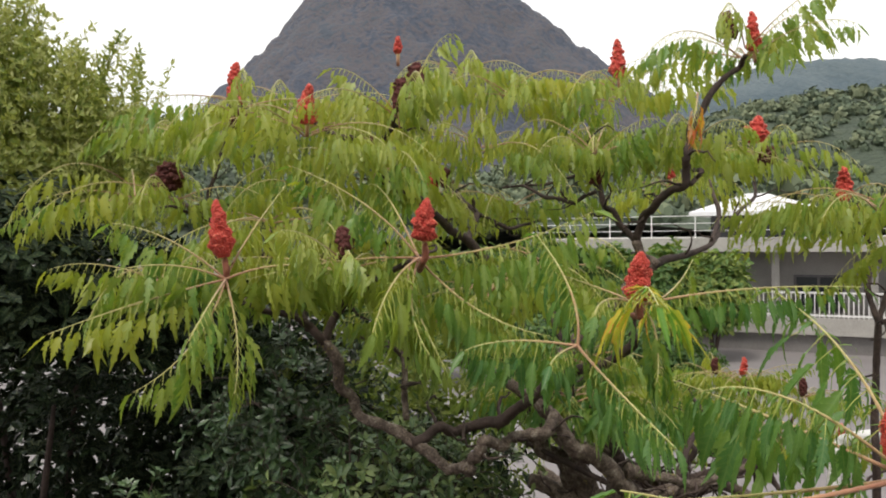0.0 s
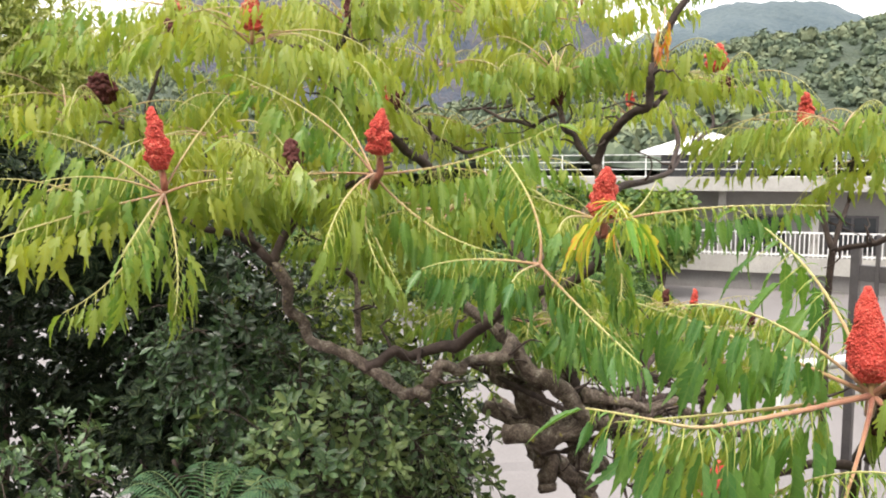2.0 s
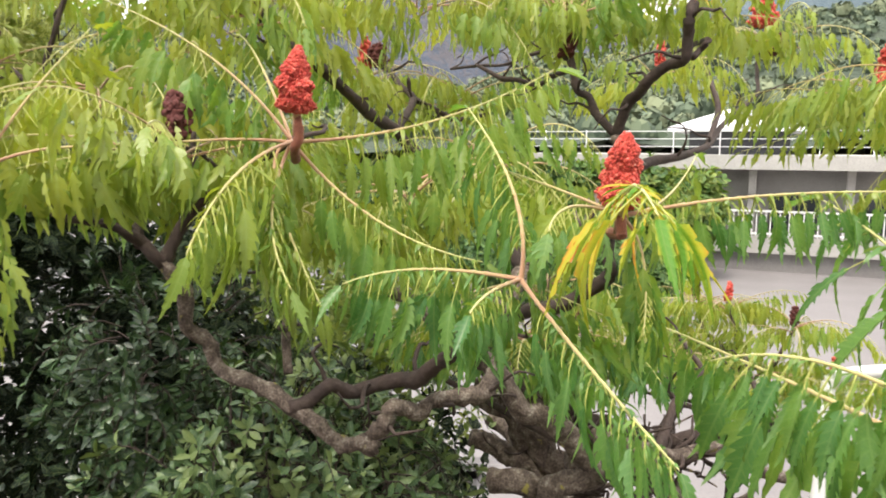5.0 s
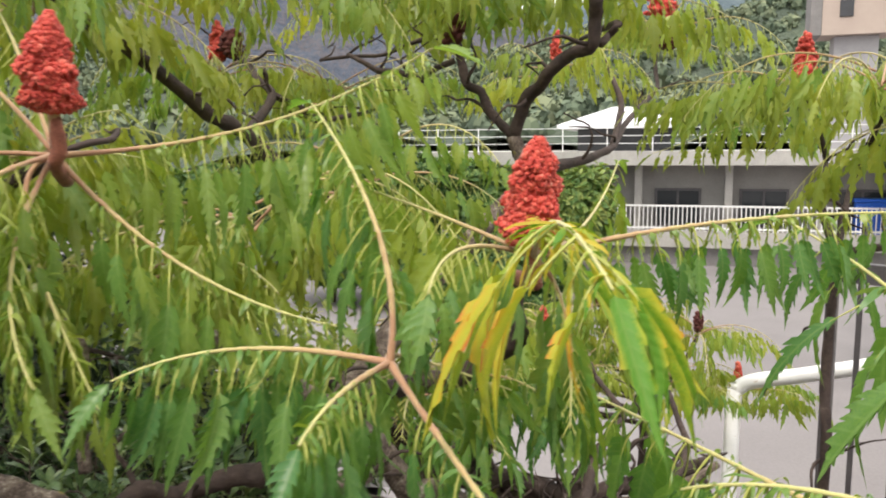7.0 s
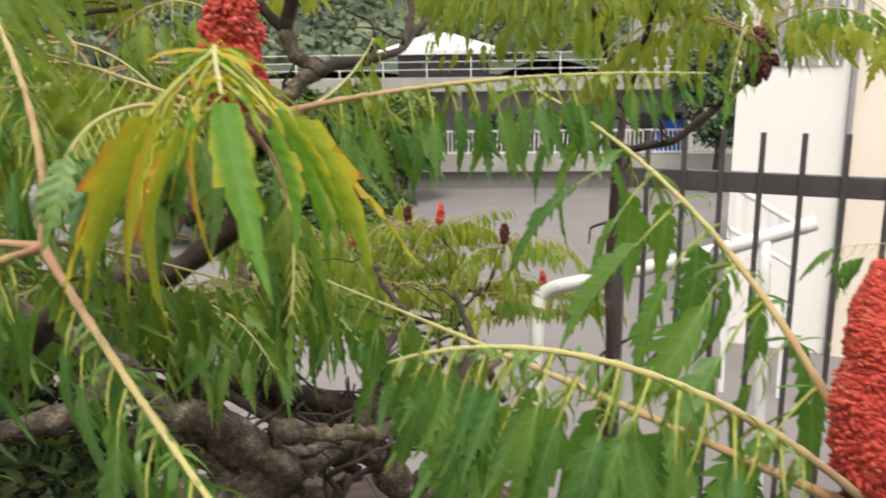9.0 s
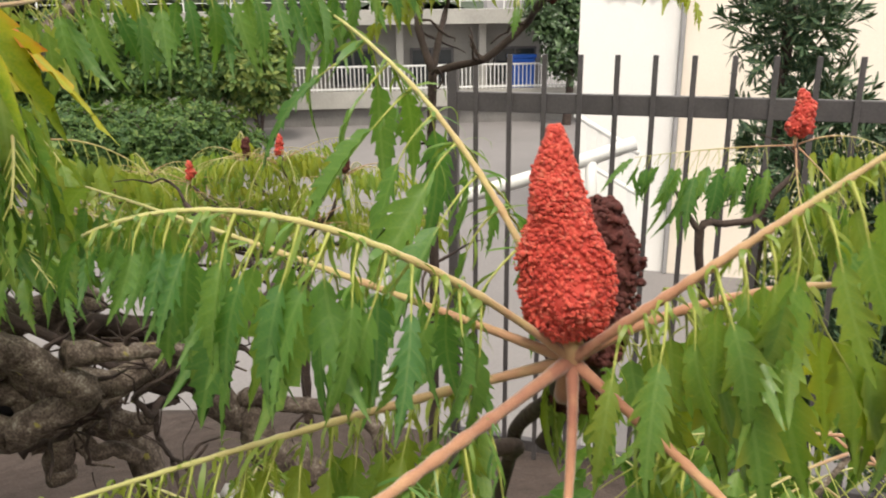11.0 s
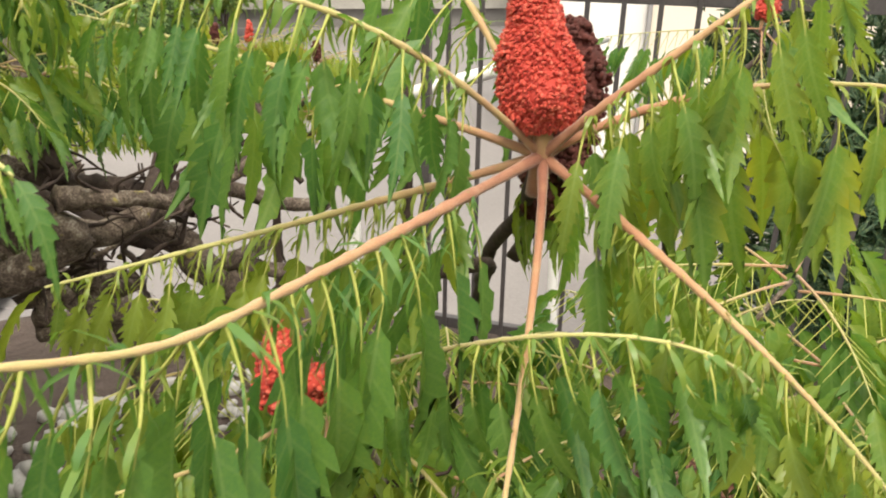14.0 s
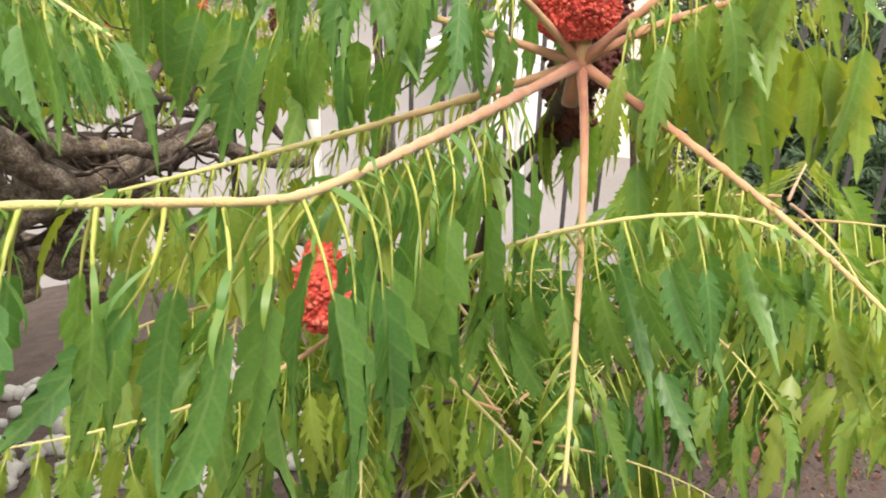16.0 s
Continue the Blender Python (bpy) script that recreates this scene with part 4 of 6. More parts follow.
def limb(tree, pts, seed=0, dark=False, knobs=0.2, name="branch", sides=10, label=""):
    rng = np.random.RandomState(seed + 900)
    crook = [pts[0]]
    for a, b in zip(pts, pts[1:]):
        k = 0.28 * min(a[3], b[3])
        crook += [tuple((u + v) / 2 + (k * 1.6 * rng.randn() if i < 3 else 0.0) for i, (u, v) in enumerate(zip(a, b))), (*(c + k * rng.randn() for c in b[:3]), b[3] * (0.9 + 0.25 * rng.rand()))]
    crook[-1] = pts[-1]
    if not dark and len(pts) > 3 and name == "branch":
        for k in range(5):
            p = np.array(pts[1 + k % (len(pts) - 2)][:3], float)
            way = rng.randn(3) + (0, 0, 0.4)
            row = [(*p, 0.006)]
            for i in range(4):
                way = way / np.linalg.norm(way) + 0.6 * rng.randn(3)
                p = p + 0.035 * way / np.linalg.norm(way)
                row.append((*p, 0.0045 - 0.0008 * i))
            tube_part("twig", row, DARKBARK, tree, sides=5, per=2, knobs=0.4, seed=seed)
    if dark and len(pts) > 3 and name == "branch" and tree.name.startswith("sumac_tree"):
        for k in range(4):
            p = np.array(pts[1 + k % (len(pts) - 1)][:3], float)
            way = rng.randn(3) + (0, 0, 0.5)
            row = [(*p, min(0.006, 0.7 * pts[-1][3]))]
            for i in range(5):
                way = way / np.linalg.norm(way) + 0.55 * rng.randn(3)
                p = p + 0.04 * way / np.linalg.norm(way)
                row.append((*p, row[0][3] * (0.85 - 0.13 * i)))
            tube_part("twig", row, DARKBARK, tree, sides=5, per=2, knobs=0.4, seed=seed)
    return tube_part(name, crook, DARKBARK if dark else BARK, tree, label, sides=sides, per=4, knobs=knobs, seed=seed)


# gnarled base and main limbs
limb(big, [(1.12, 2.9, slope(1.12, 2.9) - 0.1, 0.06), (1.038, 3.184, 0.140, 0.05), (0.963, 3.219, 0.280, 0.046), (0.867, 3.312, 0.361, 0.04), (0.788, 3.444, 0.404, 0.036), (0.721, 3.573, 0.466, 0.03)], 1, name="trunk", sides=12, label="gnarled grey-brown trunk")
limb(big, [(0.989, 3.200, 0.608, 0.027), (0.972, 3.231, 0.637, 0.026), (0.954, 3.301, 0.732, 0.024), (0.952, 3.426, 0.825, 0.022), (0.958, 3.562, 0.945, 0.018)], 35, sides=10)
limb(big, [(0.578, 2.936, 0.943, 0.0454), (0.633, 2.924, 0.895, 0.0440), (0.759, 2.894, 0.772, 0.0430), (0.859, 2.871, 0.725, 0.0389), (0.976, 2.844, 0.664, 0.0364), (1.076, 2.821, 0.628, 0.0309), (1.127, 2.809, 0.595, 0.0222)], 500, knobs=0.2, sides=12)
limb(big, [(0.724, 2.902, 0.764, 0.0374), (0.754, 2.896, 0.632, 0.0442), (0.852, 2.873, 0.554, 0.0417), (0.917, 2.858, 0.456, 0.0380), (1.009, 2.836, 0.428, 0.0260)], 501, knobs=0.2, sides=12)
limb(big, [(0.877, 2.867, 0.670, 0.0189), (0.947, 2.851, 0.628, 0.0191), (1.073, 2.822, 0.586, 0.0163), (1.111, 2.813, 0.616, 0.0118)], 502, knobs=0.2, sides=12)
limb(big, [(0.983, 2.842, 0.603, 0.0398), (1.106, 2.814, 0.494, 0.0439), (1.197, 2.793, 0.393, 0.0435), (1.278, 2.774, 0.290, 0.0432), (1.395, 2.747, 0.146, 0.0469)], 503, knobs=0.2, sides=12)
limb(big, [(0.553, 2.942, 0.636, 0.0299), (0.655, 2.918, 0.580, 0.0329), (0.756, 2.895, 0.559, 0.0344), (0.775, 2.891, 0.465, 0.0335), (0.796, 2.886, 0.383, 0.0341), (0.794, 2.886, 0.305, 0.0348)], 504, knobs=0.2, sides=12)
limb(big, [(1.228, 2.786, 0.428, 0.0247), (1.317, 2.765, 0.450, 0.0217), (1.376, 2.751, 0.499, 0.0139)], 505, knobs=0.2, sides=12)
limb(big, [(1.257, 2.779, 0.430, 0.0232), (1.403, 2.745, 0.355, 0.0223), (1.561, 2.708, 0.267, 0.0215), (1.601, 2.699, 0.157, 0.0205)], 506, knobs=0.2, sides=12)
limb(big, [(0.740, 2.899, 0.428, 0.0277), (0.871, 2.868, 0.378, 0.0233), (0.970, 2.845, 0.321, 0.0188)], 507, knobs=0.2, sides=12)
limb(big, [(0.873, 2.868, 0.844, 0.0311), (0.858, 2.871, 0.798, 0.0342), (0.842, 2.875, 0.731, 0.0375)], 508, knobs=0.2, sides=12)
limb(big, [(0.591, 2.933, 0.825, 0.0317), (0.673, 2.914, 0.718, 0.0350), (0.716, 2.904, 0.611, 0.0356)], 509, knobs=0.2, sides=12)
limb(big, [(0.873, 2.845, 0.713, 0.0252), (0.970, 2.809, 0.691, 0.0252), (1.077, 2.770, 0.671, 0.0223), (1.197, 2.726, 0.698, 0.0193), (1.278, 2.696, 0.720, 0.0178), (1.360, 2.666, 0.760, 0.0163), (1.388, 2.655, 0.783, 0.0089)], 510, dark=True, knobs=0.2, sides=12)
limb(big, [(1.197, 2.726, 0.698, 0.0133), (1.229, 2.714, 0.739, 0.0118), (1.265, 2.701, 0.783, 0.0103), (1.253, 2.705, 0.828, 0.0059)], 511, dark=True, knobs=0.2, sides=12)
limb(big, [(1.077, 2.770, 0.671, 0.0134), (1.106, 2.759, 0.719, 0.0118), (1.134, 2.749, 0.789, 0.0102), (1.100, 2.761, 0.833, 0.0058)], 512, dark=True, knobs=0.2, sides=12)
limb(big, [(1.278, 2.696, 0.720, 0.0119), (1.307, 2.685, 0.754, 0.0089), (1.339, 2.673, 0.822, 0.0074), (1.324, 2.679, 0.871, 0.0044)], 513, dark=True, knobs=0.2, sides=12)
limb(big, [(1.360, 2.666, 0.760, 0.0119), (1.382, 2.658, 0.725, 0.0105), (1.408, 2.648, 0.663, 0.0091)], 514, dark=True, knobs=0.2, sides=12)
limb(big, [(1.134, 2.749, 0.789, 0.0088), (1.195, 2.727, 0.770, 0.0073), (1.224, 2.716, 0.816, 0.0059), (1.277, 2.696, 0.840, 0.0044)], 515, dark=True, knobs=0.2, sides=12)
limb(big, [(0.816, 2.867, 0.752, 0.0266), (0.866, 2.848, 0.737, 0.0236), (0.876, 2.844, 0.805, 0.0220), (0.881, 2.842, 0.892, 0.0174)], 516, dark=True, knobs=0.2, sides=12)
limb(big, [(0.568, 2.629, 0.635, 0.0337), (0.688, 2.562, 0.633, 0.0337), (0.789, 2.460, 0.740, 0.0309), (0.722, 2.427, 0.827, 0.0281), (0.606, 2.404, 0.928, 0.0236), (0.512, 2.377, 1.033, 0.0207), (0.429, 2.395, 1.092, 0.0179), (0.336, 2.466, 1.160, 0.0158), (0.238, 2.534, 1.196, 0.0172)], 4, name="branch", sides=12)
limb(big, [(0.524, 2.356, 1.038, 0.0146), (0.474, 2.277, 0.995, 0.0187), (0.370, 2.240, 0.995, 0.0172), (0.285, 2.200, 0.993, 0.0164), (0.257, 2.198, 0.946, 0.0164), (0.246, 2.196, 0.919, 0.0156), (0.177, 2.206, 0.924, 0.0164), (0.109, 2.221, 0.977, 0.0164), (0.025, 2.258, 1.022, 0.0156), (-0.084, 2.307, 1.056, 0.0156), (-0.135, 2.295, 1.159, 0.0148), (-0.182, 2.295, 1.285, 0.017)], 6, knobs=0.4, sides=10)
limb(big, [(0.071, 2.228, 0.993, 0.016), (0.149, 2.242, 1.031, 0.016), (0.245, 2.259, 1.024, 0.016), (0.335, 2.220, 1.049, 0.0175), (0.401, 2.149, 1.125, 0.014), (0.462, 2.078, 1.194, 0.0144), (0.570, 1.989, 1.252, 0.0135), (0.635, 1.946, 1.306, 0.0115), (0.643, 1.953, 1.381, 0.0095)], 7, dark=True, sides=10)
limb(big, [(-0.182, 2.295, 1.285, 0.015), (-0.228, 2.285, 1.326, 0.012), (-0.276, 2.265, 1.363, 0.01), (-0.363, 2.230, 1.393, 0.008), (-0.452, 2.266, 1.428, 0.008)], 8, dark=True)
limb(big, [(-0.182, 2.295, 1.285, 0.015), (-0.147, 2.319, 1.360, 0.0125), (-0.114, 2.300, 1.408, 0.011), (-0.027, 2.245, 1.471, 0.009), (0.099, 2.165, 1.538, 0.008)], 9, dark=True)
limb(big, [(-0.114, 2.300, 1.408, 0.009), (-0.124, 2.350, 1.484, 0.008), (-0.127, 2.359, 1.554, 0.006)], 10, dark=True)
limb(big, [(0.060, 2.335, 1.032, 0.01), (0.056, 2.347, 1.128, 0.01), (0.048, 2.409, 1.218, 0.009), (0.003, 2.470, 1.258, 0.008), (-0.129, 2.591, 1.276, 0.007)], 11)
# right-hand low branches
limb(big, [(0.775, 2.421, 0.827, 0.0273), (0.880, 2.405, 0.809, 0.0156), (1.004, 2.435, 0.772, 0.017), (1.152, 2.468, 0.787, 0.013), (1.281, 2.459, 0.860, 0.008)], 12)
limb(big, [(0.939, 2.415, 0.794, 0.014), (1.017, 2.497, 0.888, 0.01), (1.124, 2.590, 0.938, 0.008), (1.108, 2.700, 0.995, 0.006)], 13, dark=True)
limb(big, [(1.152, 2.468, 0.787, 0.01), (1.274, 2.562, 0.862, 0.008), (1.284, 2.672, 0.955, 0.006)], 14, dark=True)
limb(big, [(0.750, 2.516, 0.742, 0.0351), (0.968, 2.583, 0.691, 0.0273), (1.201, 2.652, 0.678, 0.0218), (1.508, 2.700, 0.564, 0.0172)], 15)
for k in range(7):
    rng = np.random.RandomState(700 + k)
    p = np.array((1.0, 2.7, 0.55)) + 0.13 * rng.randn(3) * (1, 1, 0.5)
    way = rng.randn(3) * (1, 0.7, 0.3) + (0, 0, 0.35)
    way /= np.linalg.norm(way)
    row = [(*p, 0.009)]
    for i in range(6):
        p = p + way * (0.045 + 0.03 * rng.rand())
        way = way + 0.75 * rng.randn(3) + (0, 0, 0.12)
        way /= np.linalg.norm(way)
        row.append((*p, 0.0075 - 0.001 * i))
        if i in (2, 3):
            q = p + 0.05 * (way + 0.8 * rng.randn(3))
            limb(big, [(*p, 0.005), (*q, 0.0045), (*(q + 0.04 * (way + 0.9 * rng.randn(3))), 0.003)], 350 + 3 * k + i, dark=True, knobs=0.5, sides=5)
    limb(big, row, 300 + k, dark=k % 2 == 0, knobs=0.5, sides=6)
# limbs rising behind
limb(big, [(0.490, 2.534, 1.045, 0.03), (0.677, 2.778, 1.173, 0.026), (0.882, 2.920, 1.320, 0.024), (0.983, 2.967, 1.411, 0.021), (1.058, 2.963, 1.464, 0.019), (0.996, 2.983, 1.566, 0.018)], 16, sides=10)
limb(big, [(0.996, 2.983, 1.566, 0.014), (0.943, 3.029, 1.635, 0.012), (0.896, 3.063, 1.701, 0.012), (0.871, 3.101, 1.832, 0.011), (0.860, 3.149, 1.967, 0.008)], 17, dark=True)
limb(big, [(0.996, 2.983, 1.566, 0.017), (1.012, 2.940, 1.653, 0.016), (1.039, 2.843, 1.719, 0.016), (1.100, 2.739, 1.771, 0.016), (1.097, 2.700, 1.871, 0.015), (1.122, 2.710, 1.985, 0.014), (1.190, 2.714, 2.099, 0.012), (1.306, 2.730, 2.199, 0.01), (1.300, 2.672, 2.225, 0.008)], 18, dark=True, sides=10)
limb(big, [(1.058, 2.963, 1.464, 0.016), (1.253, 3.144, 1.493, 0.014), (1.495, 3.422, 1.539, 0.012), (1.826, 3.900, 1.667, 0.011), (2.136, 4.279, 1.791, 0.01), (2.237, 4.491, 1.984, 0.01), (2.289, 4.503, 2.149, 0.008)], 19, dark=True)
limb(big, [(1.495, 3.422, 1.539, 0.012), (1.623, 3.624, 1.684, 0.01), (1.672, 3.841, 1.859, 0.008)], 20, dark=True)
limb(big, [(1.120, 2.736, 1.770, 0.01), (1.180, 2.785, 1.824, 0.008), (1.531, 3.969, 1.925, 0.006)], 21, dark=True)
limb(big, [(0.870, 3.094, 1.767, 0.009), (0.779, 3.132, 1.726, 0.008), (0.691, 3.248, 1.755, 0.008), (0.620, 3.365, 1.809, 0.006)], 22, dark=True)
limb(big, [(0.871, 3.101, 1.832, 0.008), (0.829, 3.240, 1.845, 0.007), (0.734, 3.453, 1.817, 0.006), (0.557, 3.577, 1.814, 0.005)], 23, dark=True)
limb(big, [(0.677, 2.778, 1.173, 0.022), (0.559, 3.020, 1.380, 0.02), (0.319, 2.972, 1.570, 0.018), (0.205, 2.793, 1.653, 0.017), (0.037, 2.709, 1.784, 0.016), (-0.032, 2.667, 1.876, 0.014), (-0.101, 2.663, 1.934, 0.011), (-0.188, 2.677, 1.961, 0.009), (-0.257, 2.692, 2.005, 0.007)], 24, dark=True, sides=10)
limb(big, [(0.319, 2.972, 1.570, 0.014), (0.396, 3.279, 1.687, 0.012), (0.333, 3.605, 1.802, 0.01), (0.272, 3.824, 1.870, 0.008)], 25, dark=True)
limb(big, [(0.396, 3.279, 1.687, 0.01), (0.547, 3.354, 1.622, 0.008), (0.703, 3.539, 1.652, 0.007), (0.877, 3.630, 1.757, 0.005)], 26, dark=True)
limb(big, [(-0.032, 2.667, 1.876, 0.01), (0.040, 2.752, 1.987, 0.009), (0.033, 2.663, 1.992, 0.008), (0.054, 2.663, 2.079, 0.007)], 27, dark=True)
limb(big, [(-0.228, 2.285, 1.326, 0.012), (-0.353, 2.644, 1.478, 0.011), (-0.577, 2.996, 1.629, 0.01), (-0.742, 3.126, 1.691, 0.009), (-0.869, 3.204, 1.781, 0.007)], 28, dark=True)
limb(big, [(-0.577, 2.996, 1.629, 0.009), (-0.687, 3.075, 1.752, 0.008), (-0.634, 3.087, 1.923, 0.008), (-0.582, 3.095, 2.054, 0.007), (-0.539, 2.909, 2.081, 0.006)], 29, dark=True)
limb(big, [(-0.742, 3.126, 1.691, 0.007), (-0.812, 3.037, 1.719, 0.006), (-0.911, 3.049, 1.709, 0.004)], 30, dark=True)

# fruit cones: foot, tip, width
fruit(big, (-0.429, 2.088, 1.546), (-0.448, 2.092, 1.697), 0.064, 2200, 0.0027, seed=1, lumps=0.42)
fruit(big, (0.109, 2.078, 1.585), (0.117, 2.059, 1.696), 0.07, 2400, 0.0027, seed=2, lumps=0.42)
fruit(big, (-0.239, 2.483, 1.960), (-0.228, 2.464, 2.075), 0.062, 220, 0.0065, seed=3)
fruit(big, (0.635, 1.884, 1.431), (0.634, 1.857, 1.548), 0.078, 2800, 0.0026, seed=4, lumps=0.42)
fruit(big, (-0.546, 2.960, 2.104), (-0.544, 2.963, 2.253), 0.064, 200, 0.007, seed=5)
fruit(big, (0.244, 3.747, 1.824), (0.243, 3.750, 1.945), 0.064, 160, 0.008, seed=6)
fruit(big, (-0.790, 2.922, 1.779), (-0.793, 2.924, 1.874), 0.101, 160, 0.009, True, seed=7, ragged=0.5)
fruit(big, (-0.107, 2.133, 1.536), (-0.120, 2.156, 1.619), 0.045, 160, 0.0065, True, seed=8, ragged=0.4)
fruit(big, (0.817, 2.921, 1.790), (0.822, 2.933, 1.911), 0.068, 140, 0.007, True, seed=9)
fruit(big, (1.566, 4.100, 1.894), (1.571, 4.101, 2.009), 0.055, 120, 0.008, seed=10)
fruit(big, (1.044, 3.344, 2.284), (1.039, 3.348, 2.449), 0.072, 200, 0.0075, seed=11)
fruit(big, (1.379, 2.767, 2.268), (1.370, 2.770, 2.407), 0.055, 160, 0.0065, seed=12)
fruit(big, (1.329, 2.822, 2.334), (1.294, 2.826, 2.426), 0.061, 120, 0.0065, True, seed=13, ragged=0.4)
fruit(big, (0.063, 2.662, 2.031), (0.066, 2.663, 2.138), 0.068, 150, 0.0065, True, seed=14, ragged=0.4)
fruit(big, (0.131, 2.759, 2.121), (0.118, 2.761, 2.208), 0.061, 120, 0.0065, True, seed=15, ragged=0.4)
fruit(big, (0.057, 2.716, 2.238), (0.058, 2.717, 2.295), 0.03, 90, 0.005, seed=16)
fruit(big, (-0.045, 2.616, 1.846), (-0.050, 2.618, 1.928), 0.081, 140, 0.008, True, seed=17, ragged=0.5)
fruit(big, (-0.526, 2.856, 1.990), (-0.519, 2.857, 2.051), 0.068, 120, 0.008, True, seed=18, ragged=0.5)
fruit(big, (2.144, 4.260, 2.107), (2.146, 4.263, 2.249), 0.13, 160, 0.011, seed=19, ragged=0.5)
fruit(big, (2.224, 4.352, 1.985), (2.226, 4.354, 2.085), 0.108, 100, 0.010, True, seed=20, ragged=0.5)
fruit(big, (0.295, 3.693, 1.831), (0.291, 3.695, 1.913), 0.081, 100, 0.008, True, seed=21, ragged=0.5)

# leaves of the front shoots, each in its own sweep
BA, BB, BD, BS = (-0.424, 2.086, 1.486), (0.095, 2.128, 1.533), (0.639, 1.884, 1.416), (0.459, 1.809, 1.327)
leaf(big, BA, (-0.258, 2.074, 1.522), (-0.087, 2.111, 1.487), 11, seed=101, tint=0.35)
leaf(big, BA, (-0.371, 2.135, 1.598), (-0.282, 2.231, 1.743), 10, seed=102, tint=0.45)
leaf(big, BA, (-0.552, 2.047, 1.527), (-0.689, 2.007, 1.516), 11, seed=103, tint=0.3)
leaf(big, BA, (-0.573, 2.100, 1.593), (-0.723, 2.112, 1.640), 10, seed=104, tint=0.3)
leaf(big, BA, (-0.619, 2.000, 1.436), (-0.812, 1.913, 1.370), 12, seed=105, tint=0.5)
leaf(big, BA, (-0.371, 1.949, 1.344), (-0.366, 1.876, 1.217), 11, seed=106, tint=0.35)
leaf(big, BA, (-0.478, 1.937, 1.334), (-0.610, 1.895, 1.227), 11, seed=107, tint=0.32)
leaf(big, BA, (-0.424, 1.885, 1.436), (-0.446, 1.755, 1.360), 10, seed=108, tint=0.3)
leaf(big, BB, (0.341, 2.132, 1.569), (0.541, 1.961, 1.653), 17, 0.105, seed=111, near=True, tint=0.25)
leaf(big, BB, (-0.120, 2.119, 1.530), (-0.373, 2.091, 1.484), 12, seed=112, tint=0.32)
leaf(big, BB, (-0.053, 2.183, 1.686), (-0.267, 2.274, 1.803), 13, seed=113, tint=0.32)
leaf(big, BB, (0.020, 1.943, 1.477), (-0.03, 1.81, 1.37), 12, 0.12, seed=114, near=True, tint=0.3)
leaf(big, BB, (0.012, 2.280, 1.709), (-0.048, 2.395, 1.756), 9, 0.09, seed=115, tint=0.45)
leaf(big, BB, (0.250, 2.063, 1.393), (0.425, 1.959, 1.332), 13, seed=116, near=True, tint=0.16)
leaf(big, BB, (0.070, 2.006, 1.407), (0.109, 1.908, 1.298), 10, seed=117, near=True, tint=0.24)
leaf(big, BB, (0.069, 2.087, 1.453), (0.156, 1.98, 1.246), 11, 0.115, seed=118, near=True, tint=0.3)
leaf(big, BS, (0.458, 1.87, 1.455), (0.406, 2.025, 1.593), 13, 0.095, seed=121, near=True, tint=0.08)
leaf(big, BS, (0.31, 1.88, 1.333), (0.191, 1.858, 1.315), 12, 0.1, seed=122, near=True, tint=0.1)
leaf(big, BS, (0.503, 1.66, 1.257), (0.565, 1.457, 1.174), 14, 0.095, seed=123, near=True, tint=0.1)
leaf(big, BS, (0.400, 1.735, 1.322), (0.360, 1.660, 1.309), 10, 0.085, seed=124, near=True, tint=0.14)
leaf(big, BS, (0.504, 1.923, 1.298), (0.640, 1.963, 1.235), 9, 0.09, seed=125, tint=0.15)
leaf(big, BD, (0.585, 1.69, 1.475), (0.55, 1.51, 1.45), 9, 0.135, seed=131, near=True, tint=0.12, rim=0.4, faded=True, hang=1.0, spread=0.6, long=True)
leaf(big, BD, (0.9, 1.88, 1.45), (1.19, 1.83, 1.455), 19, 0.076, seed=132, near=True, tint=0.1)
leaf(big, BD, (0.571, 1.991, 1.450), (0.478, 2.123, 1.487), 11, 0.1, seed=133, tint=0.25)
leaf(big, BD, (0.798, 2.089, 1.434), (0.937, 2.273, 1.514), 11, 0.08, seed=134, tint=0.4)
leaf(big, BD, (0.544, 1.840, 1.435), (0.485, 1.747, 1.407), 9, 0.1, seed=135, tint=0.18)
leaf(big, BD, (0.683, 1.897, 1.342), (0.664, 1.834, 1.229), 10, 0.1, seed=136, tint=0.2)

for foot, top in (((-0.452, 2.266, 1.428), (-0.426, 2.088, 1.548)), ((0.099, 2.165, 1.50), (0.108, 2.080, 1.588)), ((0.643, 1.953, 1.381), (0.636, 1.884, 1.433))):
    m = [(u + v) / 2 for u, v in zip(foot, top)]
    tube_part("shoot", [(*foot, 0.0095), (m[0], m[1] - 0.03, m[2] - 0.022, 0.009), (top[0] + 0.004, top[1], top[2] - 0.045, 0.009), (*top, 0.007)], RUST, big, "downy rust-brown shoot end", sides=9, knobs=0.15)

# leaves of the shoots behind
whorl(big, (-0.546, 2.960, 2.078), 6, 0.5, 1, tint=0.46)
whorl(big, (-0.239, 2.482, 1.929), 6, 0.46, 2, tint=0.39)
whorl(big, (-0.790, 2.922, 1.758), 5, 0.48, 3, tint=0.39)
whorl(big, (0.059, 2.661, 1.992), 8, 0.42, 4, lift=(0.2, 1.0), tint=0.54)
whorl(big, (-0.109, 2.153, 1.516), 6, 0.38, 5, tint=0.40, turn=20, arc=320, lift=(0.1, 0.5), sag=0.15)
whorl(big, (0.243, 3.746, 1.780), 8, 0.5, 6, tint=0.39)
whorl(big, (0.572, 3.479, 2.202), 8, 0.5, 7, tint=0.49)
whorl(big, (1.036, 3.344, 2.216), 8, 0.52, 8, tint=0.42)
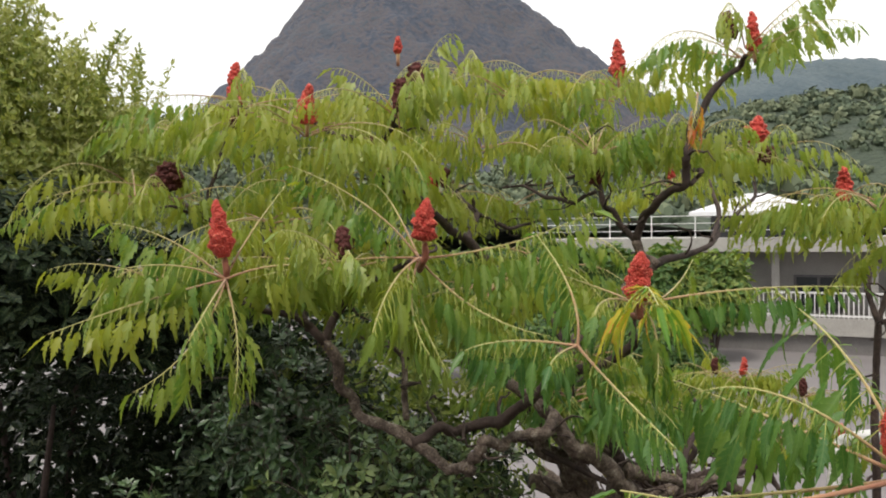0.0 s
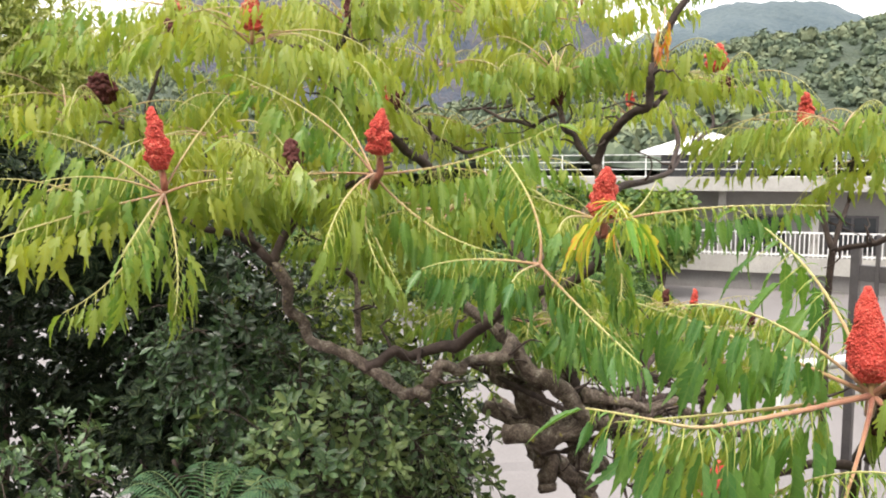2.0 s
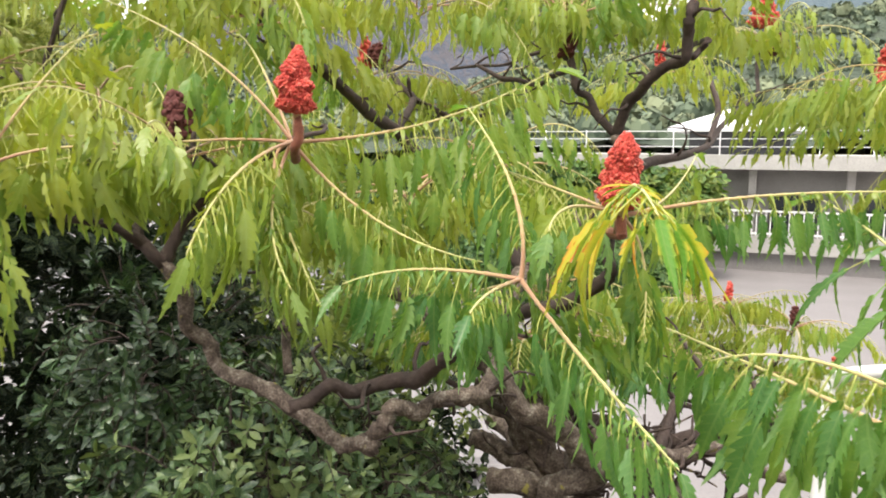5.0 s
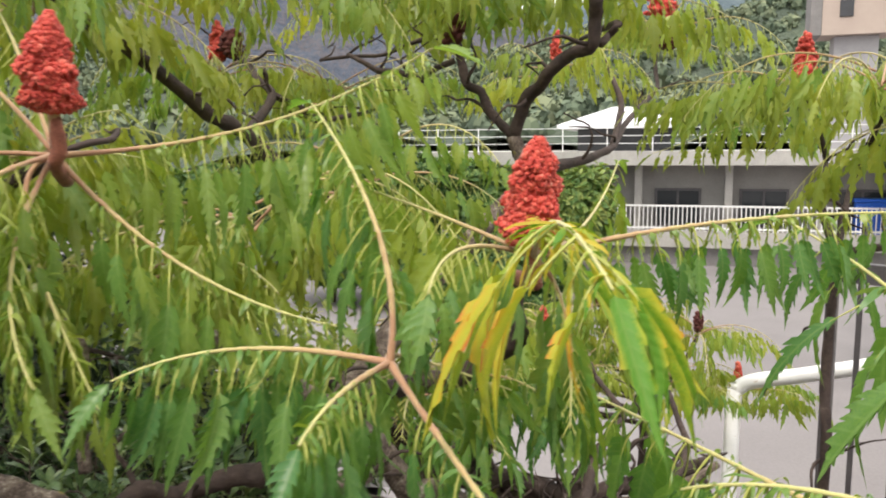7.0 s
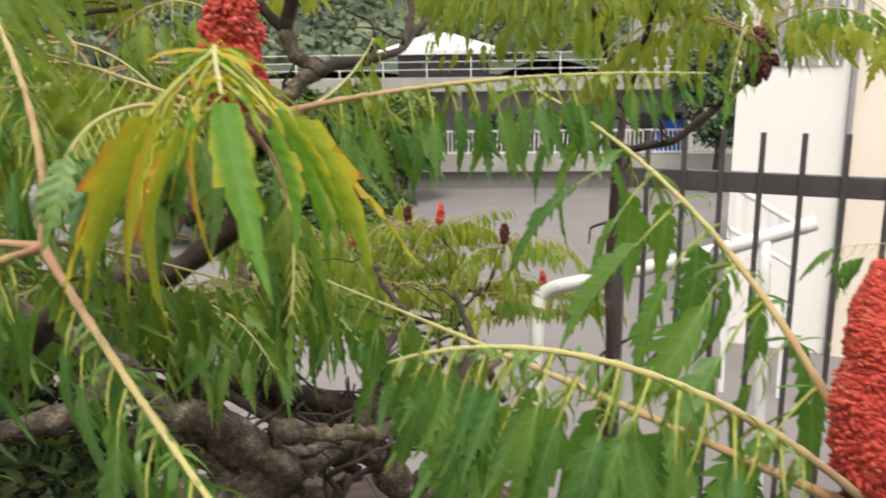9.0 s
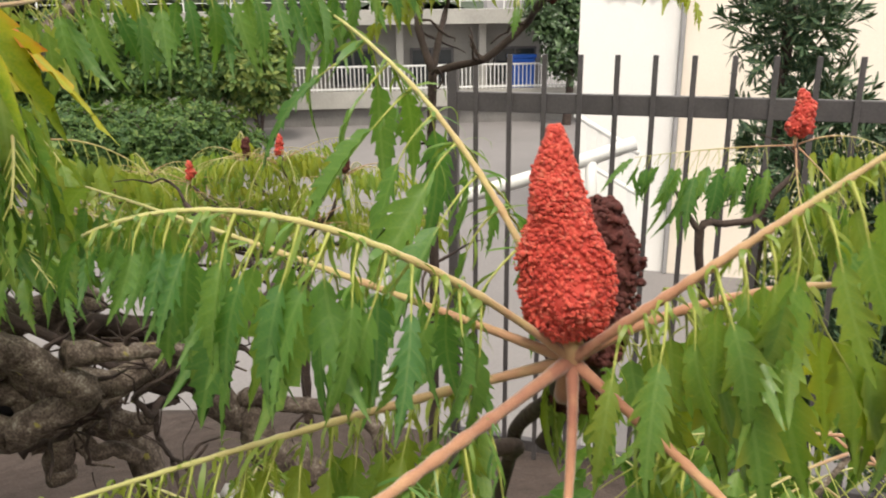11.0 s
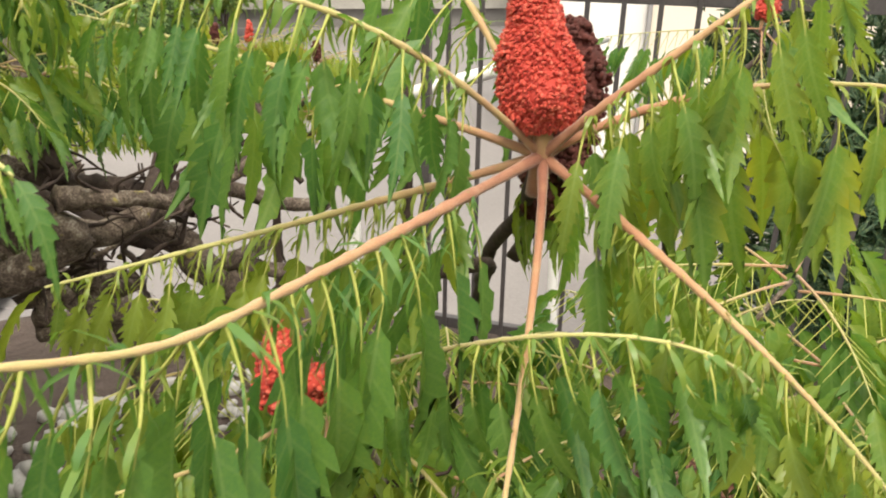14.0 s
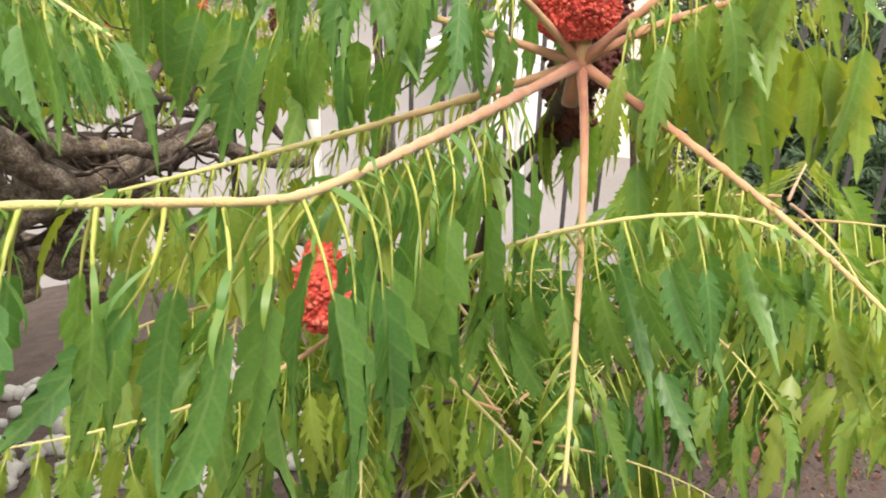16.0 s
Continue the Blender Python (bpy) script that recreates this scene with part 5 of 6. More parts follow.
whorl(big, (0.827, 2.952, 1.913), 7, 0.42, 9, tint=0.46, lift=(0.2, 0.7))
whorl(big, (1.347, 2.769, 2.248), 9, 0.48, 10, tint=0.36, lift=(0.0, 0.7))
whorl(big, (1.566, 4.099, 1.848), 7, 0.5, 11, tint=0.46)
whorl(big, (2.153, 4.258, 2.032), 8, 0.55, 12, tint=0.46)
whorl(big, (-0.047, 2.666, 1.827), 5, 0.42, 13, tint=0.46)
whorl(big, (0.582, 3.569, 1.715), 7, 0.5, 14, tint=0.44)
whorl(big, (0.403, 3.186, 1.963), 8, 0.5, 15, tint=0.46)
whorl(big, (-0.368, 2.536, 1.634), 7, 0.45, 16, tint=0.46)
whorl(big, (-1.033, 3.292, 1.768), 7, 0.55, 17, tint=0.44)
whorl(big, (0.878, 3.854, 2.067), 7, 0.5, 18, tint=0.49)
whorl(big, (0.389, 3.697, 2.375), 7, 0.45, 19, tint=0.44)
whorl(big, (1.215, 2.923, 1.931), 6, 0.4, 20, tint=0.49)
whorl(big, (-0.095, 3.427, 2.092), 7, 0.5, 21, tint=0.46)
whorl(big, (0.759, 2.842, 1.113), 5, 0.4, 22, tint=0.39)
leaf(big, (1.065, 2.536, 2.068), (1.042, 2.496, 2.005), (1.020, 2.477, 1.945), 6, 0.09, seed=140, tint=0.55, faded=True, hang=1.4)

whorl(big, (-0.686, 2.507, 1.457), 6, 0.42, 23, tint=0.36)
whorl(big, (-0.075, 2.55, 1.48), 6, 0.36, 25, tint=0.42, lift=(0.1, 0.5), sag=0.18)
whorl(big, (0.327, 2.479, 1.405), 7, 0.42, 26, tint=0.36)
whorl(big, (0.553, 2.664, 1.466), 7, 0.45, 27, tint=0.34)
whorl(big, (0.143, 2.492, 1.333), 6, 0.32, 28, tint=0.4, lift=(0.1, 0.5), sag=0.18)
whorl(big, (-0.245, 2.831, 1.780), 5, 0.5, 29, tint=0.42)
whorl(big, (-0.793, 3.177, 1.988), 7, 0.5, 30, tint=0.42)
whorl(big, (0.953, 3.853, 2.324), 7, 0.5, 31, tint=0.42)
whorl(big, (-0.382, 3.350, 2.154), 7, 0.5, 32, tint=0.42)

for k, (a, c) in enumerate((((0.512, 2.877, 0.971), (0.654, 2.626, 1.031)), ((0.658, 3.066, 0.806), (0.880, 2.860, 0.964)), ((0.394, 3.053, 0.843), (0.535, 3.031, 0.980)))):
    m = [(u + v) / 2 for u, v in zip(a, c)]
    limb(big, [(1.0, 2.6, 0.6, 0.012), (*a, 0.009), (m[0], m[1], m[2] + 0.02, 0.007), (*c, 0.005)], 390 + k, dark=True)
    whorl(big, c, 6, 0.3, 390 + k, tint=0.2, lift=(-0.1, 0.3), size=0.11, pairs=10, detail=True, sag=0.2, spread=0.4, hang=0.8)

# ---- young sumac shoot close to the path ----
young = thing("young_sumac", "young sumac shoot with one large red fruit cone and drooping leaves", "tree", at=(1.3, 1.95, slope(1.3, 1.95)))
BZ = (1.048, 1.463, 1.096)
limb(young, [(1.3, 1.95, slope(1.3, 1.95) - 0.05, 0.015), (1.29, 1.9, 0.35, 0.012), (1.24, 1.76, 0.78, 0.011), (1.14, 1.58, 0.98, 0.01), (*BZ, 0.009)], 40, dark=True)
limb(young, [(1.24, 1.76, 0.78, 0.012), (1.16, 1.66, 0.87, 0.012), (1.07, 1.68, 0.87, 0.01), (1.0, 1.72, 0.83, 0.007)], 41, dark=True)
limb(young, [(1.15, 1.6, 0.9, 0.01), (1.2, 1.56, 1.02, 0.01), (1.16, 1.53, 1.07, 0.011)], 42, dark=True)
fruit(young, (1.050, 1.465, 1.122), (1.054, 1.500, 1.308), 0.106, 7000, 0.002, seed=41, lumps=0.26, taper=0.87)
fruit(young, (1.131, 1.506, 1.052), (1.175, 1.545, 1.215), 0.075, 1100, 0.004, True, seed=42, ragged=0.3)
fruit(young, (1.128, 1.530, 0.985), (1.165, 1.560, 1.085), 0.07, 700, 0.004, True, seed=43, ragged=0.3)
leaf(young, BZ, [(0.769, 1.408, 1.07), (0.541, 1.358, 1.076), (0.672, 1.289, 1.099)], (0.418, 1.349, 1.133), 17, 0.152, seed=201, near=True, long=True, pink=True, tint=0.08, girth=0.0056)
leaf(young, BZ, (1.08, 1.37, 1.19), (1.197, 1.237, 1.335), 13, 0.112, seed=202, near=True, pink=True, tint=0.2, rim=0.12, girth=0.0052)
leaf(young, BZ, (1.07, 1.232, 0.99), (1.085, 1.086, 0.896), 14, 0.115, seed=203, near=True, pink=True, tint=0.22, rim=0.2, girth=0.0052)
leaf(young, BZ, (0.88, 1.61, 1.025), (0.61, 1.712, 0.979), 16, 0.125, seed=204, near=True, tint=0.3, girth=0.005)
leaf(young, BZ, (1.186, 1.355, 1.164), (1.286, 1.192, 1.179), 9, 0.15, seed=205, near=True, pink=True, tint=0.22, rim=0.42, girth=0.005, broad=True)
leaf(young, BZ, (0.83, 1.52, 1.25), (0.686, 1.643, 1.242), 15, 0.1, seed=206, near=True, tint=0.08, girth=0.0042, bare=0.25)
leaf(young, BZ, (1.065, 1.694, 1.301), (1.022, 1.958, 1.44), 11, 0.15, seed=207, near=True, tint=0.1, girth=0.0045, spread=0.5)
leaf(young, BZ, (0.962, 1.381, 1.003), (0.790, 1.247, 0.826), 4, 0.12, seed=208, near=True, pink=True, tint=0.2, girth=0.0052, bare=0.7, spread=0.35)
leaf(young, BZ, (0.902, 1.735, 1.158), (0.783, 2.083, 1.190), 13, 0.15, seed=210, near=True, tint=0.12, girth=0.0045, broad=True, bare=0.3)
tube_part("shoot", [(1.052, 1.475, 1.05, 0.009), (*BZ, 0.011), (1.047, 1.462, 1.113, 0.0105), (1.050, 1.466, 1.128, 0.009)], PINK, young, "downy pink-brown shoot end", sides=12, knobs=0.06)
leaf(young, BZ, (1.17, 1.56, 1.05), (1.33, 1.6, 0.98), 9, 0.12, seed=209, tint=0.2, detail=True)

# low red-fruited sucker beside it
sucker = thing("sumac_sucker", "low sumac sucker with red stems under the young shoot", "tree", at=(1.0, 1.75, slope(1.0, 1.75)))
BX = (0.886, 1.638, 0.791)
limb(sucker, [(1.0, 1.75, slope(1.0, 1.75) - 0.05, 0.012), (0.98, 1.72, 0.2, 0.01), (0.945, 1.621, 0.617, 0.008), (*BX, 0.007)], 45, knobs=0.1)
fruit(sucker, (0.824, 1.600, 0.808), (0.812, 1.619, 0.912), 0.085, 900, 0.0035, seed=46)
leaf(sucker, BX, (0.903, 1.292, 1.014), (1.012, 1.175, 0.978), 17, 0.115, seed=211, near=True, tint=0.06, girth=0.0035)
leaf(sucker, BX, (0.725, 1.671, 0.723), (0.481, 1.750, 0.719), 12, 0.125, seed=212, near=True, tint=0.22)
leaf(sucker, BX, (0.787, 1.515, 0.694), (0.729, 1.441, 0.657), 9, 0.1, seed=213, tint=0.22)
leaf(sucker, BX, (0.927, 1.469, 0.711), (0.934, 1.340, 0.642), 10, 0.1, seed=214, tint=0.25)
leaf(sucker, BX, (0.806, 1.820, 0.836), (0.762, 1.991, 0.798), 10, 0.1, seed=215, tint=0.35)

for k, (p, nn) in enumerate((((1.069, 1.541, 0.560), 6), ((0.973, 1.886, 0.478), 5), ((0.874, 1.893, 0.70), 5), ((1.643, 1.445, 0.779), 6), ((1.212, 1.797, 0.608), 6), ((1.414, 1.505, 0.650), 6), ((1.610, 1.343, 0.662), 6), )):
    limb(sucker, [(1.0, 1.75, slope(1.0, 1.75) - 0.03, 0.006), ((1.0 + p[0]) / 2, (1.75 + p[1]) / 2, p[2] * 0.55 - 0.1, 0.005), (*p, 0.004)], 90 + k, knobs=0.1)
    whorl(sucker, p, nn, 0.32, 90 + k, tint=0.2, lift=(-0.1, 0.15), size=0.16, pairs=10, detail=True, sag=0.1, spread=0.45, hang=0.75)

# ---- second sumac by the fence, and the one beyond it ----
FK = (1.994, 2.962, 1.219)
side = thing("sumac_tree", "sumac with dark branching stems and a red fruit cone", "tree", at=(FK[0] + 0.05, FK[1] + 0.1, slope(FK[0], FK[1])))
limb(side, [(FK[0] + 0.05, FK[1] + 0.1, slope(FK[0], FK[1]) - 0.1, 0.02), (1.952, 2.913, 0.620, 0.017), (1.982, 2.962, 1.011, 0.015), (*FK, 0.014)], 50, dark=True, sides=10)
limb(side, [(*FK, 0.013), (2.011, 3.064, 1.368, 0.012), (2.179, 3.243, 1.493, 0.01), (1.84, 2.95, 1.7, 0.008)], 51, dark=True)
limb(side, [(*FK, 0.012), (2.112, 2.855, 1.253, 0.011), (2.221, 2.792, 1.359, 0.011), (2.08, 2.56, 1.44, 0.01)], 52, dark=True)
limb(side, [(*FK, 0.011), (2.158, 3.107, 1.419, 0.009), (1.867, 2.674, 1.645, 0.007)], 53, dark=True)
fruit(side, (1.845, 2.96, 1.715), (1.84, 2.95, 1.845), 0.072, 200, 0.007, seed=51)
fruit(side, (2.08, 2.56, 1.44), (2.1, 2.56, 1.56), 0.065, 180, 0.007, True, seed=52, ragged=0.4)
fruit(side, (2.085, 2.555, 1.43), (2.15, 2.55, 1.49), 0.055, 120, 0.007, True, seed=53, ragged=0.4)
whorl(side, (1.845, 2.96, 1.69), 8, 0.46, 51, tint=0.38, lift=(0.0, 0.4))
whorl(side, (1.703, 2.530, 1.670), 7, 0.5, 52, tint=0.4, lift=(0.0, 0.4))
whorl(side, (2.1, 2.57, 1.56), 7, 0.48, 53, tint=0.36, lift=(0.05, 0.4))
leaf(side, (2.271, 2.869, 1.694), (1.904, 2.958, 1.649), (1.445, 3.068, 1.517), 14, 0.1, seed=150, tint=0.4)

fence_sumac = thing("sumac_tree", "slender sumac with a small red fruit cone by the fence", "tree", at=(2.75, 2.45, slope(2.75, 2.45)))
limb(fence_sumac, [(2.75, 2.45, slope(2.75, 2.45) - 0.05, 0.02), (2.78, 2.4, 0.0, 0.016), (2.640, 2.413, 0.713, 0.012), (2.791, 2.321, 0.746, 0.011), (2.934, 2.276, 0.897, 0.009), (2.948, 2.295, 0.982, 0.007)], 60, dark=True)
limb(fence_sumac, [(2.640, 2.413, 0.713, 0.01), (2.610, 2.462, 0.799, 0.008), (2.635, 2.527, 0.856, 0.005)], 61, dark=True)
fruit(fence_sumac, (2.951, 2.300, 1.004), (2.992, 2.319, 1.144), 0.09, 260, 0.007, seed=61)
leaf(fence_sumac, (2.946, 2.293, 0.974), (2.695, 2.402, 0.977), (2.428, 2.517, 0.965), 14, 0.18, seed=161, tint=0.16, detail=True)
leaf(fence_sumac, (2.946, 2.293, 0.974), (2.831, 2.194, 0.821), (2.746, 2.082, 0.691), 11, 0.15, seed=162, tint=0.35, detail=True)
leaf(fence_sumac, (2.946, 2.293, 0.974), (3.096, 2.199, 0.998), (3.231, 2.084, 0.928), 11, 0.15, seed=163, tint=0.3, detail=True)
leaf(fence_sumac, (2.946, 2.293, 0.974), (2.935, 2.134, 0.853), (2.876, 2.014, 0.752), 11, 0.15, seed=164, tint=0.3, detail=True)

P2 = (2.392, 4.828, 0.298)
low = thing("sumac_bush", "low sumac bush with small red fruit tips beyond the bank", "shrub", at=(P2[0], P2[1], slope(P2[0], P2[1])))
limb(low, [(P2[0], P2[1], slope(P2[0], P2[1]) - 0.15, 0.03), (P2[0], P2[1], -0.5, 0.025), (2.372, 4.748, 0.023, 0.02), (2.387, 4.821, 0.268, 0.018), (2.396, 4.888, 0.481, 0.014), (2.383, 4.949, 0.634, 0.012)], 70, dark=True)
for k, (a, bb, c) in enumerate((((2.387, 4.821, 0.268), (2.502, 4.636, 0.322), (2.613, 4.631, 0.530)), ((2.380, 4.785, 0.145), (2.126, 5.000, 0.271), (1.952, 5.192, 0.487)), ((2.397, 4.835, 0.329), (2.301, 5.061, 0.430), (2.273, 5.133, 0.586)), ((2.370, 4.771, 0.084), (2.682, 4.705, 0.144), (2.858, 4.616, 0.236)), ((2.370, 4.771, 0.084), (1.965, 5.311, 0.124), (1.669, 5.579, 0.319)))):
    limb(low, [(*a, 0.016), (*bb, 0.012), (*c, 0.007)], 71 + k, dark=True)
    whorl(low, c, 9, 0.46, 71 + k, tint=0.42)
    fruit(low, (c[0], c[1], c[2] + 0.03), (c[0], c[1], c[2] + 0.13), 0.05, 80, 0.009, k % 2 == 0, seed=71 + k)
for k, (a, c) in enumerate((((2.359, 4.757, 0.024), (1.436, 5.326, 0.216)), ((2.370, 4.771, 0.084), (1.767, 4.886, 0.325)), ((2.367, 4.794, 0.146), (1.995, 4.749, 0.380)), ((2.377, 4.808, 0.207), (2.425, 4.562, 0.320)), ((2.387, 4.821, 0.268), (1.895, 5.727, 0.469)), ((2.387, 4.821, 0.268), (2.090, 5.313, 0.378)))):
    m = [(u + v) / 2 for u, v in zip(a, c)]
    limb(low, [(*a, 0.013), (m[0], m[1], m[2] - 0.05, 0.01), (*c, 0.006)], 81 + k, dark=True)
    whorl(low, c, 9, 0.45, 81 + k, tint=0.4)
whorl(low, (2.380, 4.945, 0.619), 8, 0.42, 79, tint=0.42)
fruit(low, (2.384, 4.950, 0.640), (2.400, 4.973, 0.741), 0.05, 80, 0.009, seed=79)

# ---- evergreen shrubs on the bank ----
def shrub(label, stems, blobs, per, size, material, seed, **kw):
    x, y = blobs[0][0], blobs[0][1]
    t = thing("evergreen_shrub", label, "shrub", at=(x, y, slope(x, y)))
    for k, (dx, dy, h) in enumerate(stems):
        tube_part("stem", [(x + dx * 0.3, y + dy * 0.3, slope(x, y) - 0.1, 0.03), (x + dx * 0.6, y + dy * 0.6, slope(x, y) + h * 0.5, 0.022), (x + dx, y + dy, slope(x, y) + h, 0.01)], DARKBARK, t, knobs=0.2, seed=seed + k)
    foliage("foliage", t, blobs, per, size, material, seed, **kw)
    return t


def sprigs(name, parent, blobs, count, size, material, seed, per=17, w=0.38, reach=0.2, tint=(0.2, 0.7), up=-0.15):
    """Leafy shoots that grow outwards from lumpy volumes (x, y, z, rx, ry, rz): each a thin arching twig with leaves set round it and a tuft at its end, with gaps between."""
    rng = np.random.RandomState(seed)
    sv, sf, sa = simple_leaf(5, w, 0.3, 0, broad=0.64)
    b = Buf()
    share = np.array([(rx * ry * rz) ** (2 / 3) for *_, rx, ry, rz in blobs])
    for (x, y, z, rx, ry, rz), n in zip(blobs, (count * share / share.sum()).astype(int)):
        for _ in range(n):
            d = rng.randn(3) + (0, -0.35, 0.15)
            d /= np.linalg.norm(d)
            p = np.array((x, y, z)) + d * (rx, ry, rz) * (0.45 + 0.5 * rng.rand())
            way = d + np.array((0, 0, up)) + 0.4 * rng.randn(3)
            way /= np.linalg.norm(way)
            ln = reach * (0.55 + 0.8 * rng.rand())
            line = quad_line(p, p + way * ln * 0.55, p + way * ln * 0.85 + np.array((0, 0, -0.45 * ln)), 6)
            tube(b, np.c_[line, np.linspace(0.0028, 0.001, 6)], 4, 1, close=False)
            tn = tint[0] + (tint[1] - tint[0]) * rng.rand()
            ref = np.cross(way, rng.randn(3))
            ref /= np.linalg.norm(ref)
            other = np.cross(way, ref)
            for k in range(per):
                f = min(1.0, 0.25 + 0.95 * k / per)
                o = np.array([np.interp(f * 5, range(6), line[:, i]) for i in range(3)])
                az = 2.4 * k + 0.5 * rng.randn()
                e = ref * math.cos(az) + other * math.sin(az)
                lean = 0.55 + 0.75 * f
                a = sa.copy()
                a[:, 2] = tn + 0.12 * f + 0.1 * rng.randn()
                b.add(o + (sv * size * (0.65 + 0.6 * rng.rand())) @ axes_for(e + way * lean, way + 0.35 * np.array((0, 0, 1)) + 0.25 * rng.randn(3)), sf, 0, a)
    return tagged(link(name, b.mesh(name, [material, DARKBARK]), parent), kind="stuff")


def sprig_shrub(label, stems, blobs, count, size, material, seed, **kw):
    x, y = blobs[0][0], blobs[0][1]
    t = thing("evergreen_shrub", label, "shrub", at=(x, y, slope(x, y)))
    for k, (dx, dy, h) in enumerate(stems):
        tube_part("stem", [(x + dx * 0.3, y + dy * 0.3, slope(x, y) - 0.1, 0.02), (x + dx * 0.6, y + dy * 0.6, slope(x, y) + h * 0.5, 0.015), (x + dx, y + dy, slope(x, y) + h, 0.008)], DARKBARK, t, knobs=0.2, seed=seed + k)
    sprigs("foliage", t, blobs, count, size, material, seed, **kw)
    return t


sprig_shrub("glossy green broad-leaved shrub with leafy arching sprigs", [(0.2, 0.1, 0.9), (0.0, 0.0, 0.8), (0.1, -0.2, 0.7), (0.4, 0.2, 0.8)], [(-0.06, 2.95, 0.62, 0.26, 0.28, 0.28), (-0.1, 2.68, 0.46, 0.24, 0.26, 0.36), (0.13, 2.732, 0.5, 0.28, 0.25, 0.32), (0.290, 3.185, 0.52, 0.22, 0.22, 0.25)], 320, 0.047, BROADLEAF, 11, tint=(0.28, 0.9), reach=0.24)
# Left half of the shrub at low tint: shade painted into its leaves.
sprig_shrub("dark green broad-leaved shrub with the shade of the sumac put into its tint", [(0.0, 0.1, 0.9), (-0.2, 0.0, 0.8), (0.2, 0.2, 0.9)], [(-0.43, 3.05, 0.82, 0.2, 0.28, 0.24), (-0.386, 3.295, 0.88, 0.34, 0.3, 0.3), (-0.36, 2.86, 0.48, 0.16, 0.24, 0.34)], 170, 0.047, BROADLEAF, 19, tint=(0.0, 0.25), reach=0.2)
# These two shrubs carry the hollow's shade in their near-black leaf colour.
shrub("dense glossy broad-leaved shrub with deep shade in its dark green colour", [(0.2, 0.1, 0.9), (-0.2, 0.0, 0.8)], [(-0.62, 3.35, 0.35, 0.35, 0.4, 0.5), (-0.45, 3.65, 0.4, 0.5, 0.4, 0.6), (0.3, 3.65, 0.25, 0.5, 0.35, 0.55), (*(0.054, 4.371, 0.230), 0.35, 0.3, 0.35), (*(0.382, 4.085, 0.055), 0.3, 0.3, 0.28)], 42, 0.06, SHADELEAF, 17, tint=(0.0, 0.5), shell=0.3)
shrub("tall evergreen shrub with deep shade in its dark green colour", [(0.2, 0.1, 1.5), (-0.2, 0.0, 1.4)], [(-1.75, 3.6, 1.4, 0.8, 0.7, 0.45), (-1.15, 3.8, 1.25, 0.6, 0.6, 0.4), (-2.2, 3.8, 1.5, 0.9, 0.6, 0.5), (-1.5, 4.7, 0.4, 1.4, 0.4, 0.9), (-0.6, 4.2, 0.7, 0.6, 0.5, 0.8)], 50, 0.062, SHADELEAF, 12, tint=(0.0, 0.55), shell=0.25)
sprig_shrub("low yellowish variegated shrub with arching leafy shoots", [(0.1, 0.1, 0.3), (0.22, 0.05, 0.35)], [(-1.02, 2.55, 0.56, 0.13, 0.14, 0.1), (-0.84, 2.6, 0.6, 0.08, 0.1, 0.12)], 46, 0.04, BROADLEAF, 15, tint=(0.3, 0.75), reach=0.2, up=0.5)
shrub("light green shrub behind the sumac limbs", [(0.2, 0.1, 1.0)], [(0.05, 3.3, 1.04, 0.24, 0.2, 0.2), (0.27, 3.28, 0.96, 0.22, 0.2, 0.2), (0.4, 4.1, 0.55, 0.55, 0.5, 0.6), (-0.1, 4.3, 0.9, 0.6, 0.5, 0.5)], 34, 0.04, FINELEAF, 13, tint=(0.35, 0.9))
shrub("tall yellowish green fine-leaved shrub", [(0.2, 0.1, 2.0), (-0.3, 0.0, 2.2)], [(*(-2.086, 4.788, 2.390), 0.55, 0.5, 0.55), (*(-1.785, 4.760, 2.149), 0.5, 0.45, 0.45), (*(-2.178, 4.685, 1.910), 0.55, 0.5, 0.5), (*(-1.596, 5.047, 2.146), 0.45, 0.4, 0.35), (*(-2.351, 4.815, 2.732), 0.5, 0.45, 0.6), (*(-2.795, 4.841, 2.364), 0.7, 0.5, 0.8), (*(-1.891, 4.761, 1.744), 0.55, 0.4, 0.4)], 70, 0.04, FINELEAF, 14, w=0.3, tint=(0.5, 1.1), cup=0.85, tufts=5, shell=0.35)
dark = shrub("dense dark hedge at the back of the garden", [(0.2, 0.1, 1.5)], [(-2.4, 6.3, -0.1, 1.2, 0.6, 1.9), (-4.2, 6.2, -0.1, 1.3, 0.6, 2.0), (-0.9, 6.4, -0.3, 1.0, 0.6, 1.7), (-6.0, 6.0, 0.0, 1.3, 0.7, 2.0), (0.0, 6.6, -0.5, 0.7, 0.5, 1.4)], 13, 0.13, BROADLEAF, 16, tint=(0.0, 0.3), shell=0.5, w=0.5)

